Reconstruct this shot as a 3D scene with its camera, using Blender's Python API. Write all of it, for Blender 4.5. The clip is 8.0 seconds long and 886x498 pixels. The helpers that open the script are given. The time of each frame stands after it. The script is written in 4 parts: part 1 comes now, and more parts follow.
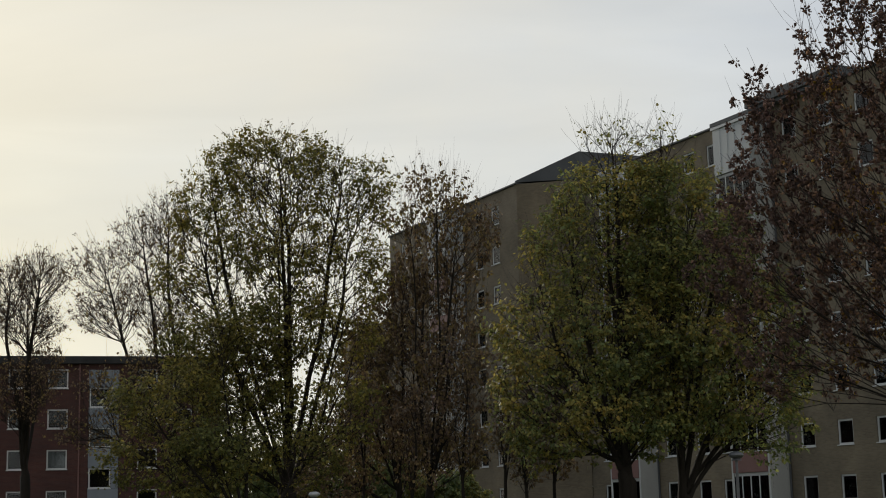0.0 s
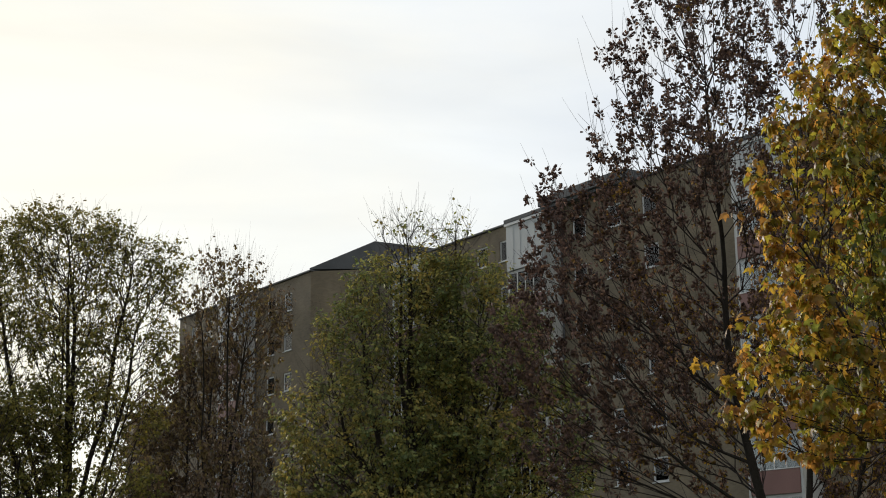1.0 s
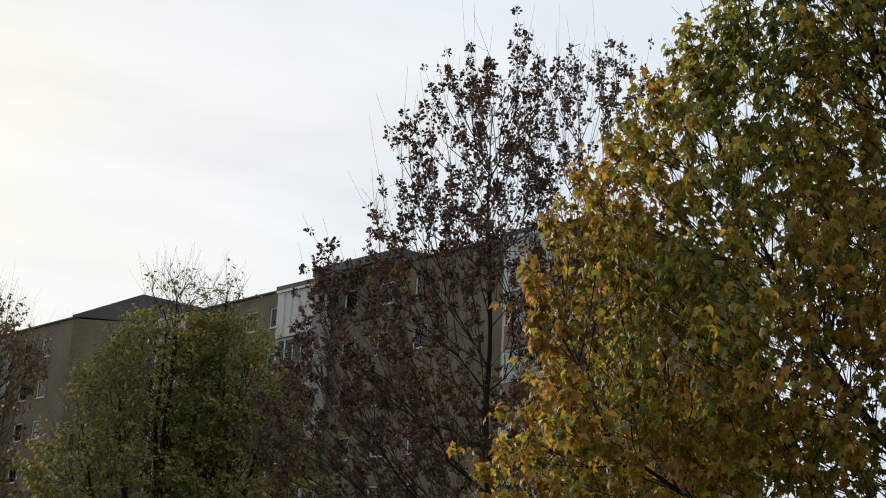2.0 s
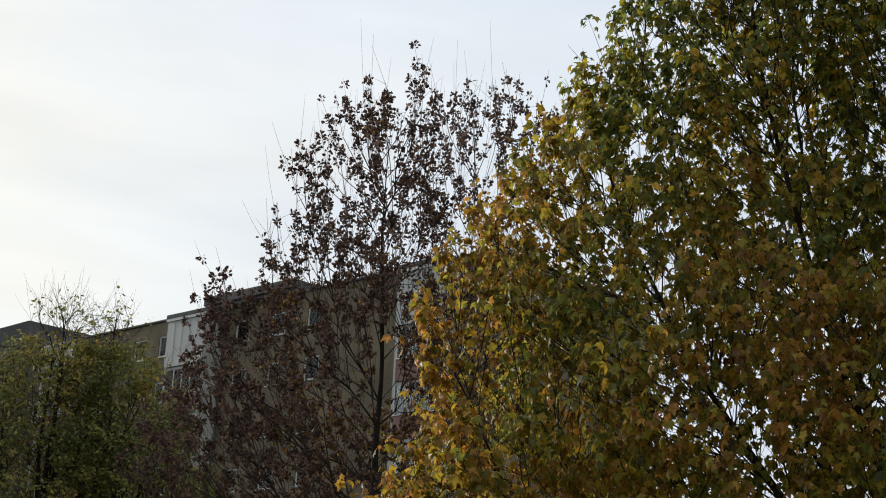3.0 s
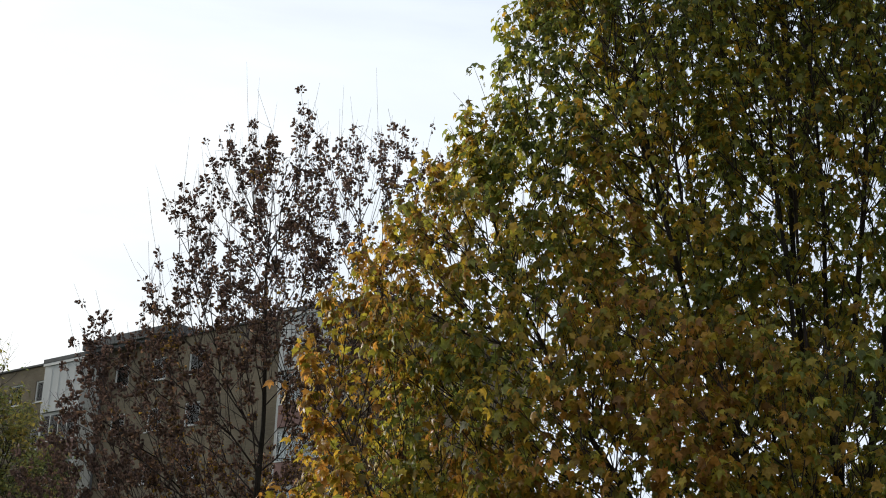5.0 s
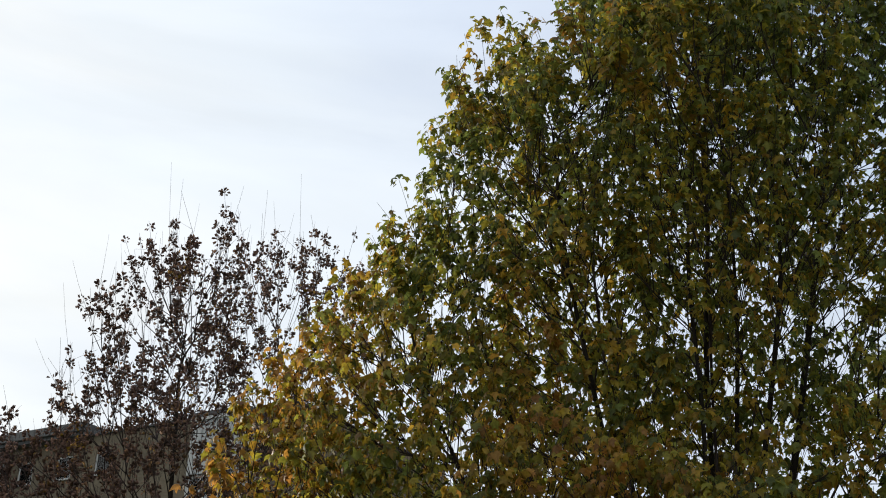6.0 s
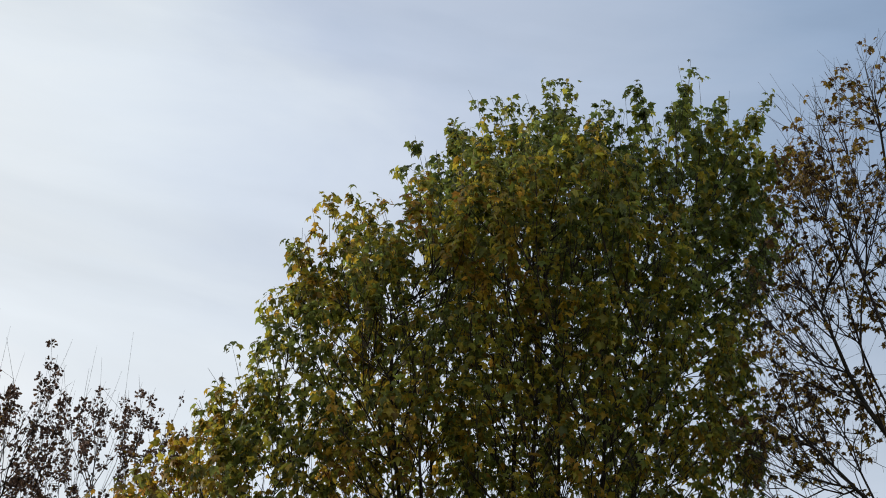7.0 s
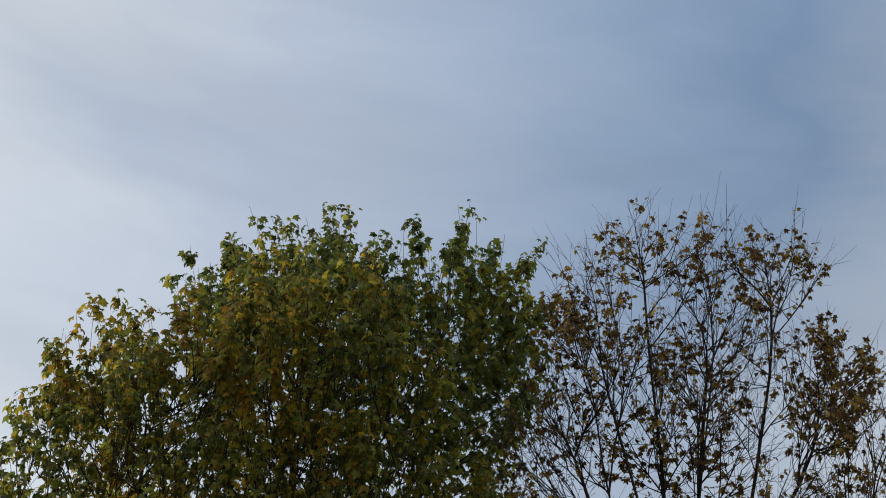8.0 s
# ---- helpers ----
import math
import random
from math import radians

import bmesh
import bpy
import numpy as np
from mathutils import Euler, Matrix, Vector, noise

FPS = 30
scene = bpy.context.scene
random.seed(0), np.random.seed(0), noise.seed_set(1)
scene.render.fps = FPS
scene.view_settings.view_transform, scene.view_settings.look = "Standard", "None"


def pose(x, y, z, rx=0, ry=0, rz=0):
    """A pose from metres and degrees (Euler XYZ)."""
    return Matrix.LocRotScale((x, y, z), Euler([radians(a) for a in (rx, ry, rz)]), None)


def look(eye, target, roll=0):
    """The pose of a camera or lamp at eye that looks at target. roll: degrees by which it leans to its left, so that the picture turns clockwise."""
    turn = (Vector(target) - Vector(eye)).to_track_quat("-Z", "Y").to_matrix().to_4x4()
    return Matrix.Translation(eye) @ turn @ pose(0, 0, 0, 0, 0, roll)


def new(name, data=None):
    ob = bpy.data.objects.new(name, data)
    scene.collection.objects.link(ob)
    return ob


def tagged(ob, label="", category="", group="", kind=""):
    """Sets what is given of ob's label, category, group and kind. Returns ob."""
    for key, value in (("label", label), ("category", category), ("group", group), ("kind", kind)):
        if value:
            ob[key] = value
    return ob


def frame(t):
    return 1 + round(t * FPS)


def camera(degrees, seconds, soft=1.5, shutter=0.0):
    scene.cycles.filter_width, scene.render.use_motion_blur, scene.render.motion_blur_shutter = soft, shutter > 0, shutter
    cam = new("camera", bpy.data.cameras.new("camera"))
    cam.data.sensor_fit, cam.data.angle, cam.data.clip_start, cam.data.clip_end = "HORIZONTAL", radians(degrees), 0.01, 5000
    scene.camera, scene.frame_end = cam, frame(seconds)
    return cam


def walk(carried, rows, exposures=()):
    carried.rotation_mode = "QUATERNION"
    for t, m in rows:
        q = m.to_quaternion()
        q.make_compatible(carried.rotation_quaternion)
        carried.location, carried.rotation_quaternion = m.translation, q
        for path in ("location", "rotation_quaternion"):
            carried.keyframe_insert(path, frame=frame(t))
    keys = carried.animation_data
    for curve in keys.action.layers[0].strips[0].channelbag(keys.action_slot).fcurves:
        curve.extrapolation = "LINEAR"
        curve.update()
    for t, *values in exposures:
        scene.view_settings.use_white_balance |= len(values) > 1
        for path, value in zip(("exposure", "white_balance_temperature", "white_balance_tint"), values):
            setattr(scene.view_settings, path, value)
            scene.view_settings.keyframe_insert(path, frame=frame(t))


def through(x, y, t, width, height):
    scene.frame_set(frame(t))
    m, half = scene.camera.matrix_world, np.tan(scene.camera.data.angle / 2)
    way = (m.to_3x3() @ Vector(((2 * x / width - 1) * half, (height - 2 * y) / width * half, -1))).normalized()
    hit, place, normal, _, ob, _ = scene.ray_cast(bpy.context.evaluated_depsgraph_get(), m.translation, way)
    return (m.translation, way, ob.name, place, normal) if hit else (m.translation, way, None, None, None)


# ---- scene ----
# ---------------------------------------------------------------- camera
cam = camera(33.0, 8.0, soft=1.0)
EYE = 1.6
TURNS = [
    (0.0, 99.81, 1.33, 0.23),
    (0.5, 100.70, 0.41, -5.03),
    (1.0, 103.05, 0.66, -7.94),
    (1.5, 104.70, -1.41, -13.48),
    (3.0, 107.47, -2.95, -22.04),
    (3.5, 107.51, -2.31, -23.59),
    (4.0, 107.66, -2.09, -23.94),
    (4.5, 108.21, -2.12, -24.92),
    (4.7, 108.36, -1.85, -25.57),
    (5.8, 113.37, -2.96, -29.39),
    (6.0, 113.83, -3.29, -30.24),
    (6.5, 117.33, -4.22, -34.44),
    (7.0, 121.22, -4.93, -38.17),
    (7.5, 124.33, -4.97, -42.41),
    (8.0, 126.85, -4.63, -48.55),
]
EXPOSURES = [(0.0, -0.42), (0.5, -0.1), (1.0, 0.03), (1.5, 0.0), (3.0, 0.0), (3.5, 0.08), (4.0, 0.22), (4.5, 0.26), (6.0, 0.15), (6.5, 0.05), (7.0, -0.05), (7.5, -0.15), (8.0, -0.25)]
walk(cam, [(t, pose(0, 0, EYE, rx, ry, rz)) for t, rx, ry, rz in TURNS], EXPOSURES)

# ---------------------------------------------------------------- sky and sun
SUN_AZ, SUN_EL = radians(-28), radians(17)
SUN_DIR = Vector((math.sin(SUN_AZ) * math.cos(SUN_EL), math.cos(SUN_AZ) * math.cos(SUN_EL), math.sin(SUN_EL)))
world = bpy.data.worlds.new("sky")
scene.world = world
world.use_nodes = True
wn, wl = world.node_tree.nodes, world.node_tree.links
wn.clear()


def wnode(kind, **values):
    nd = wn.new(kind)
    for key, value in values.items():
        nd.inputs[key.replace("_", " ")].default_value = value
    return nd


w_out = wn.new("ShaderNodeOutputWorld")
w_bg = wn.new("ShaderNodeBackground")
w_bg.inputs["Strength"].default_value = 1.0
w_sky = wn.new("ShaderNodeTexSky")
w_sky.sky_type, w_sky.sun_disc = "NISHITA", False
w_sky.sun_elevation, w_sky.sun_rotation = SUN_EL, SUN_AZ
w_sky.air_density, w_sky.dust_density = 1.0, 0.6
w_dim = wn.new("ShaderNodeVectorMath")
w_dim.operation = "SCALE"
w_dim.inputs["Scale"].default_value = 0.085
wl.new(w_sky.outputs[0], w_dim.inputs[0])
w_co = wn.new("ShaderNodeTexCoord")
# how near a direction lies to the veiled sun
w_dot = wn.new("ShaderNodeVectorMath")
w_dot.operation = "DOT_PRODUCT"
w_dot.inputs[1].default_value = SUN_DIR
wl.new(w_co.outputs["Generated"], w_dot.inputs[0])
# streaky veil of thin cloud
w_map = wn.new("ShaderNodeMapping")
w_map.inputs["Scale"].default_value = (1.0, 1.0, 3.2)
w_map.inputs["Rotation"].default_value = (radians(14), radians(-18), radians(20))
wl.new(w_co.outputs["Generated"], w_map.inputs["Vector"])
w_noise = wnode("ShaderNodeTexNoise", Scale=2.6, Detail=6.0, Roughness=0.55, Distortion=0.4)
wl.new(w_map.outputs[0], w_noise.inputs["Vector"])
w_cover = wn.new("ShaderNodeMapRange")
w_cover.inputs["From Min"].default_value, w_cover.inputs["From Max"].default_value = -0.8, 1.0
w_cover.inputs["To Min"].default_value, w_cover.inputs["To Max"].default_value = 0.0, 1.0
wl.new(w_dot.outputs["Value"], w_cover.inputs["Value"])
w_soft = wn.new("ShaderNodeMath")
w_soft.operation = "MULTIPLY_ADD"
w_soft.inputs[1].default_value, w_soft.inputs[2].default_value = 0.2, -0.1
wl.new(w_noise.outputs["Fac"], w_soft.inputs[0])
w_fac = wn.new("ShaderNodeMath")
w_fac.operation, w_fac.use_clamp = "ADD", True
wl.new(w_cover.outputs[0], w_fac.inputs[0])
wl.new(w_soft.outputs[0], w_fac.inputs[1])
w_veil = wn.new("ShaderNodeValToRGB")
# the end away from the sun is raised as added, unseen fill light
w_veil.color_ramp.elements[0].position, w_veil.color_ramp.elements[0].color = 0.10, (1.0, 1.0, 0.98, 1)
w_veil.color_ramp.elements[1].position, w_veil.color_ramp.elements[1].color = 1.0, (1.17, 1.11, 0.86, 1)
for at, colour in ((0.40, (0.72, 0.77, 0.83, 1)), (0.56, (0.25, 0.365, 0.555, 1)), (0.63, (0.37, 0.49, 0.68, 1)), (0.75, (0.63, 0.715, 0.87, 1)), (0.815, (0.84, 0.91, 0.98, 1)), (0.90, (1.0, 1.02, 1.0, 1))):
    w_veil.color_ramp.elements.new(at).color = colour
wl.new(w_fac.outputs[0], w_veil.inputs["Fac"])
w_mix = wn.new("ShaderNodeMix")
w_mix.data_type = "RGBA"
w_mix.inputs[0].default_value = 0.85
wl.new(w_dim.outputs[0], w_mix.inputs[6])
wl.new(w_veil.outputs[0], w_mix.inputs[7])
# faint long streaks
w_map2 = wn.new("ShaderNodeMapping")
w_map2.inputs["Scale"].default_value = (1.2, 1.2, 7.0)
w_map2.inputs["Rotation"].default_value = (radians(10), radians(12), 0)
wl.new(w_co.outputs["Generated"], w_map2.inputs["Vector"])
w_streak = wnode("ShaderNodeTexNoise", Scale=2.2, Detail=5.0, Roughness=0.5, Distortion=0.6)
wl.new(w_map2.outputs[0], w_streak.inputs["Vector"])
w_gain = wn.new("ShaderNodeMapRange")
w_gain.inputs["From Min"].default_value, w_gain.inputs["From Max"].default_value = 0.3, 0.7
w_gain.inputs["To Min"].default_value, w_gain.inputs["To Max"].default_value = 0.93, 1.05
wl.new(w_streak.outputs["Fac"], w_gain.inputs["Value"])
w_lit = wn.new("ShaderNodeVectorMath")
w_lit.operation = "SCALE"
# the haze pales the sky towards the horizon
w_up = wn.new("ShaderNodeSeparateXYZ")
wl.new(w_co.outputs["Generated"], w_up.inputs[0])
w_low = wn.new("ShaderNodeMapRange")
w_low.interpolation_type = "SMOOTHSTEP"
w_low.inputs["From Min"].default_value, w_low.inputs["From Max"].default_value = 0.25, 0.68
w_low.inputs["To Min"].default_value, w_low.inputs["To Max"].default_value = 0.75, 0.0
wl.new(w_up.outputs["Z"], w_low.inputs["Value"])
w_haze = wn.new("ShaderNodeMix")
w_haze.data_type, w_haze.blend_type = "RGBA", "LIGHTEN"
w_haze.inputs[7].default_value = (0.80, 0.86, 0.93, 1)
wl.new(w_low.outputs[0], w_haze.inputs[0])
wl.new(w_mix.outputs[2], w_haze.inputs[6])
wl.new(w_haze.outputs[2], w_lit.inputs[0])
wl.new(w_gain.outputs[0], w_lit.inputs["Scale"])
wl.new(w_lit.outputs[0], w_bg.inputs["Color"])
wl.new(w_bg.outputs[0], w_out.inputs["Surface"])

sun = new("sun", bpy.data.lights.new("sun", "SUN"))
sun.data.energy, sun.data.angle, sun.data.color = 2.5, radians(10), (1.0, 0.93, 0.82)
sun.matrix_world = look(SUN_DIR * 100, (0, 0, 0))


# ---------------------------------------------------------------- materials
def material(name):
    m = bpy.data.materials.new(name)
    m.use_nodes = True
    nt = m.node_tree
    return m, nt.nodes, nt.links, nt.nodes["Principled BSDF"]


def ramp(nodes, stops):
    r = nodes.new("ShaderNodeValToRGB")
    els = r.color_ramp.elements
    els[0].position, els[0].color = stops[0][0], (*stops[0][1], 1)
    els[1].position, els[1].color = stops[-1][0], (*stops[-1][1], 1)
    for p, c in stops[1:-1]:
        els.new(p).color = (*c, 1)
    return r


def mottled(name, dark, light, scale=2.0, rough=0.8, metal=0.0, fine=40.0, bump=0.2, streak=1.0):
    """A surface with stains at one scale and grain at another."""
    m, n, l, b = material(name)
    co = n.new("ShaderNodeTexCoord")
    mp = n.new("ShaderNodeMapping")
    mp.inputs["Scale"].default_value = (1, 1, streak)
    l.new(co.outputs["Object"], mp.inputs["Vector"])
    big = n.new("ShaderNodeTexNoise")
    big.inputs["Scale"].default_value, big.inputs["Detail"].default_value = scale, 5
    l.new(mp.outputs[0], big.inputs["Vector"])
    small = n.new("ShaderNodeTexNoise")
    small.inputs["Scale"].default_value, small.inputs["Detail"].default_value = fine, 3
    l.new(co.outputs["Object"], small.inputs["Vector"])
    mx = n.new("ShaderNodeMath")
    mx.operation = "MULTIPLY_ADD"
    mx.inputs[1].default_value = 0.35
    l.new(small.outputs["Fac"], mx.inputs[0])
    sub = n.new("ShaderNodeMath")
    sub.operation = "MULTIPLY"
    sub.inputs[1].default_value = 0.65
    l.new(big.outputs["Fac"], sub.inputs[0])
    l.new(sub.outputs[0], mx.inputs[2])
    r = ramp(n, ((0.3, dark), (0.7, light)))
    l.new(mx.outputs[0], r.inputs["Fac"])
    l.new(r.outputs[0], b.inputs["Base Color"])
    b.inputs["Roughness"].default_value, b.inputs["Metallic"].default_value = rough, metal
    b.inputs["Specular IOR Level"].default_value = 0.5 if rough < 0.9 else 0.15
    bp = n.new("ShaderNodeBump")
    bp.inputs["Strength"].default_value, bp.inputs["Distance"].default_value = bump, 0.02
    l.new(small.outputs["Fac"], bp.inputs["Height"])
    l.new(bp.outputs[0], b.inputs["Normal"])
    return m


def brick_material(name, a, c, mortar):
    """Courses of brick at true size, with weather stains."""
    m, n, l, b = material(name)
    co = n.new("ShaderNodeTexCoord")
    sep = n.new("ShaderNodeSeparateXYZ")
    l.new(co.outputs["Object"], sep.inputs[0])
    add = n.new("ShaderNodeMath")
    l.new(sep.outputs["X"], add.inputs[0])
    l.new(sep.outputs["Y"], add.inputs[1])
    com = n.new("ShaderNodeCombineXYZ")
    l.new(add.outputs[0], com.inputs["X"])
    l.new(sep.outputs["Z"], com.inputs["Y"])
    br = n.new("ShaderNodeTexBrick")
    br.inputs["Color1"].default_value, br.inputs["Color2"].default_value, br.inputs["Mortar"].default_value = (*a, 1), (*c, 1), (*mortar, 1)
    br.inputs["Scale"].default_value = 1.0
    br.inputs["Brick Width"].default_value, br.inputs["Row Height"].default_value, br.inputs["Mortar Size"].default_value = 0.26, 0.077, 0.006
    l.new(com.outputs[0], br.inputs["Vector"])
    st = n.new("ShaderNodeTexNoise")
    st.inputs["Scale"].default_value, st.inputs["Detail"].default_value = 0.45, 8
    l.new(co.outputs["Object"], st.inputs["Vector"])
    rs = ramp(n, ((0.3, (0.66, 0.66, 0.66)), (0.7, (1.1, 1.08, 1.05))))
    l.new(st.outputs["Fac"], rs.inputs["Fac"])
    mul = n.new("ShaderNodeMix")
    mul.data_type, mul.blend_type = "RGBA", "MULTIPLY"
    mul.inputs[0].default_value = 1.0
    l.new(br.outputs["Color"], mul.inputs[6])
    l.new(rs.outputs[0], mul.inputs[7])
    l.new(mul.outputs[2], b.inputs["Base Color"])
    b.inputs["Roughness"].default_value = 0.9
    bp = n.new("ShaderNodeBump")
    bp.inputs["Strength"].default_value, bp.inputs["Distance"].default_value = 0.5, 0.01
    bp.invert = True
    l.new(br.outputs["Fac"], bp.inputs["Height"])
    l.new(bp.outputs[0], b.inputs["Normal"])
    return m


def glass_material():
    """Thin window glass: clear, with a reflection that grows towards grazing angles."""
    m, n, l, b = material("window_glass")
    n.remove(b)
    clear, gloss, mix, fres = n.new("ShaderNodeBsdfTransparent"), n.new("ShaderNodeBsdfGlossy"), n.new("ShaderNodeMixShader"), n.new("ShaderNodeFresnel")
    clear.inputs["Color"].default_value = (0.78, 0.82, 0.81, 1)
    gloss.inputs["Roughness"].default_value = 0.03
    fres.inputs["IOR"].default_value = 1.4
    w = n.new("ShaderNodeTexNoise")
    w.inputs["Scale"].default_value = 1.5
    bp = n.new("ShaderNodeBump")
    bp.inputs["Strength"].default_value, bp.inputs["Distance"].default_value = 0.15, 0.01
    l.new(w.outputs["Fac"], bp.inputs["Height"])
    l.new(bp.outputs[0], gloss.inputs["Normal"])
    l.new(fres.outputs[0], mix.inputs["Fac"])
    l.new(clear.outputs[0], mix.inputs[1])
    l.new(gloss.outputs[0], mix.inputs[2])
    l.new(mix.outputs[0], n["Material Output"].inputs["Surface"])
    return m


def leaf_material(name, stops, scale=0.8, through=0.35, spread=0.55, rough=0.55, drift=None, gloss=0.3):
    """Leaves that vary one by one and bough by bough, and let some light through."""
    m, n, l, b = material(name)
    geo = n.new("ShaderNodeNewGeometry")
    co = n.new("ShaderNodeTexCoord")
    big = n.new("ShaderNodeTexNoise")
    big.inputs["Scale"].default_value, big.inputs["Detail"].default_value = scale, 3
    l.new(co.outputs["Object"], big.inputs["Vector"])
    wide = n.new("ShaderNodeMapRange")
    wide.inputs["From Min"].default_value, wide.inputs["From Max"].default_value = 0.3, 0.7
    l.new(big.outputs["Fac"], wide.inputs["Value"])
    mx = n.new("ShaderNodeMix")
    mx.inputs[0].default_value = spread
    l.new(wide.outputs[0], mx.inputs[2])
    own = n.new("ShaderNodeObjectInfo")
    both = n.new("ShaderNodeMath")
    l.new(geo.outputs["Random Per Island"], both.inputs[0])
    l.new(own.outputs["Random"], both.inputs[1])
    wrap = n.new("ShaderNodeMath")
    wrap.operation = "FRACT"
    l.new(both.outputs[0], wrap.inputs[0])
    l.new(wrap.outputs[0], mx.inputs[3])
    r = ramp(n, stops)
    l.new(mx.outputs[0], r.inputs["Fac"])
    if drift:
        # the turn of colour has gone further in one part of the crown
        lean = n.new("ShaderNodeVectorMath")
        lean.operation = "DOT_PRODUCT"
        lean.inputs[1].default_value = drift[:3]
        l.new(co.outputs["Object"], lean.inputs[0])
        plus = n.new("ShaderNodeMath")
        plus.inputs[1].default_value = drift[3]
        l.new(lean.outputs["Value"], plus.inputs[0])
        total = n.new("ShaderNodeMath")
        total.use_clamp = True
        l.new(mx.outputs[0], total.inputs[0])
        l.new(plus.outputs[0], total.inputs[1])
        l.new(total.outputs[0], r.inputs["Fac"])
    blot = n.new("ShaderNodeTexNoise")
    blot.inputs["Scale"].default_value, blot.inputs["Detail"].default_value = 28, 2
    l.new(co.outputs["Object"], blot.inputs["Vector"])
    rb = ramp(n, ((0.35, (0.62, 0.58, 0.5)), (0.6, (1.05, 1.05, 1.05))))
    l.new(blot.outputs["Fac"], rb.inputs["Fac"])
    mul = n.new("ShaderNodeMix")
    mul.data_type, mul.blend_type = "RGBA", "MULTIPLY"
    mul.inputs[0].default_value = 0.8
    l.new(r.outputs[0], mul.inputs[6])
    l.new(rb.outputs[0], mul.inputs[7])
    # brightness scaled leaf by leaf: lit and shaded leaves put into the colour
    again = n.new("ShaderNodeMath")
    again.operation = "MULTIPLY"
    again.inputs[1].default_value = 7.31
    l.new(wrap.outputs[0], again.inputs[0])
    part_of = n.new("ShaderNodeMath")
    part_of.operation = "FRACT"
    l.new(again.outputs[0], part_of.inputs[0])
    shade_gain = n.new("ShaderNodeMapRange")
    shade_gain.inputs["To Min"].default_value, shade_gain.inputs["To Max"].default_value = 0.45, 1.4
    l.new(part_of.outputs[0], shade_gain.inputs["Value"])
    shaded_leaf = n.new("ShaderNodeVectorMath")
    shaded_leaf.operation = "SCALE"
    l.new(mul.outputs[2], shaded_leaf.inputs[0])
    l.new(shade_gain.outputs[0], shaded_leaf.inputs["Scale"])
    l.new(shaded_leaf.outputs[0], b.inputs["Base Color"])
    b.inputs["Roughness"].default_value = rough
    b.inputs["Specular IOR Level"].default_value = gloss
    tr = n.new("ShaderNodeBsdfTranslucent")
    l.new(shaded_leaf.outputs[0], tr.inputs["Color"])
    ms = n.new("ShaderNodeMixShader")
    ms.inputs["Fac"].default_value = through
    l.new(b.outputs[0], ms.inputs[1])
    l.new(tr.outputs[0], ms.inputs[2])
    l.new(ms.outputs[0], n["Material Output"].inputs["Surface"])
    return m


M_TAN = brick_material("tan_brick", (0.146, 0.115, 0.074), (0.183, 0.148, 0.096), (0.160, 0.140, 0.106))
M_RED = brick_material("red_brick", (0.058, 0.019, 0.016), (0.077, 0.028, 0.020), (0.071, 0.050, 0.042))
M_CONCRETE = mottled("pale_concrete", (0.312, 0.312, 0.295), (0.426, 0.426, 0.402), 0.8, 0.85, fine=25, streak=0.3)
M_PANEL = mottled("blue_grey_panel", (0.140, 0.159, 0.178), (0.184, 0.204, 0.223), 1.0, 0.6, fine=30, streak=0.3)
M_CLAD = mottled("pale_corrugated_sheet", (0.29, 0.305, 0.30), (0.40, 0.41, 0.40), 0.8, 0.55, fine=25, streak=0.3)
M_PARAPET = mottled("faded_red_panel", (0.136, 0.064, 0.055), (0.170, 0.085, 0.072), 1.0, 0.7, fine=30)
M_METAL = mottled("dark_roof_sheet", (0.045, 0.048, 0.05), (0.08, 0.083, 0.085), 0.8, 0.75, 0.0, fine=20)
M_FELT = mottled("roofing_felt", (0.025, 0.025, 0.025), (0.050, 0.050, 0.050), 1.0, 0.95)
M_FRAME = mottled("white_window_paint", (0.43, 0.43, 0.415), (0.53, 0.53, 0.515), 2.0, 0.5, fine=60, bump=0.05)
# room walls and floors coloured near black: the shade indoors is painted in
M_ROOM_SHADE = mottled("painted_room_shade", (0.020, 0.020, 0.020), (0.070, 0.064, 0.057), 1.0, 0.9)
M_BLIND = mottled("pale_blind", (0.6, 0.6, 0.57), (0.75, 0.75, 0.72), 3.0, 0.9)
M_CURTAIN = mottled("grey_curtain", (0.150, 0.150, 0.165), (0.360, 0.345, 0.360), 5.0, 0.9, streak=0.1)
M_GLASS = glass_material()
M_BARK = mottled("grey_brown_bark", (0.013, 0.011, 0.008), (0.036, 0.030, 0.024), 6.0, 0.95, fine=30, bump=0.8, streak=0.25)
M_TWIG = mottled("dark_twig_bark", (0.024, 0.018, 0.016), (0.060, 0.046, 0.040), 6.0, 0.9, fine=30, bump=0.3)
M_GRASS = mottled("autumn_grass", (0.035, 0.05, 0.015), (0.10, 0.11, 0.04), 0.3, 0.95, fine=8, bump=0.6)
M_POST = mottled("galvanised_steel", (0.108, 0.108, 0.108), (0.168, 0.168, 0.168), 3.0, 0.5, 0.6)
M_OPAL = mottled("opal_lamp_glass", (0.372, 0.372, 0.360), (0.450, 0.450, 0.432), 2.0, 0.3, bump=0.02)

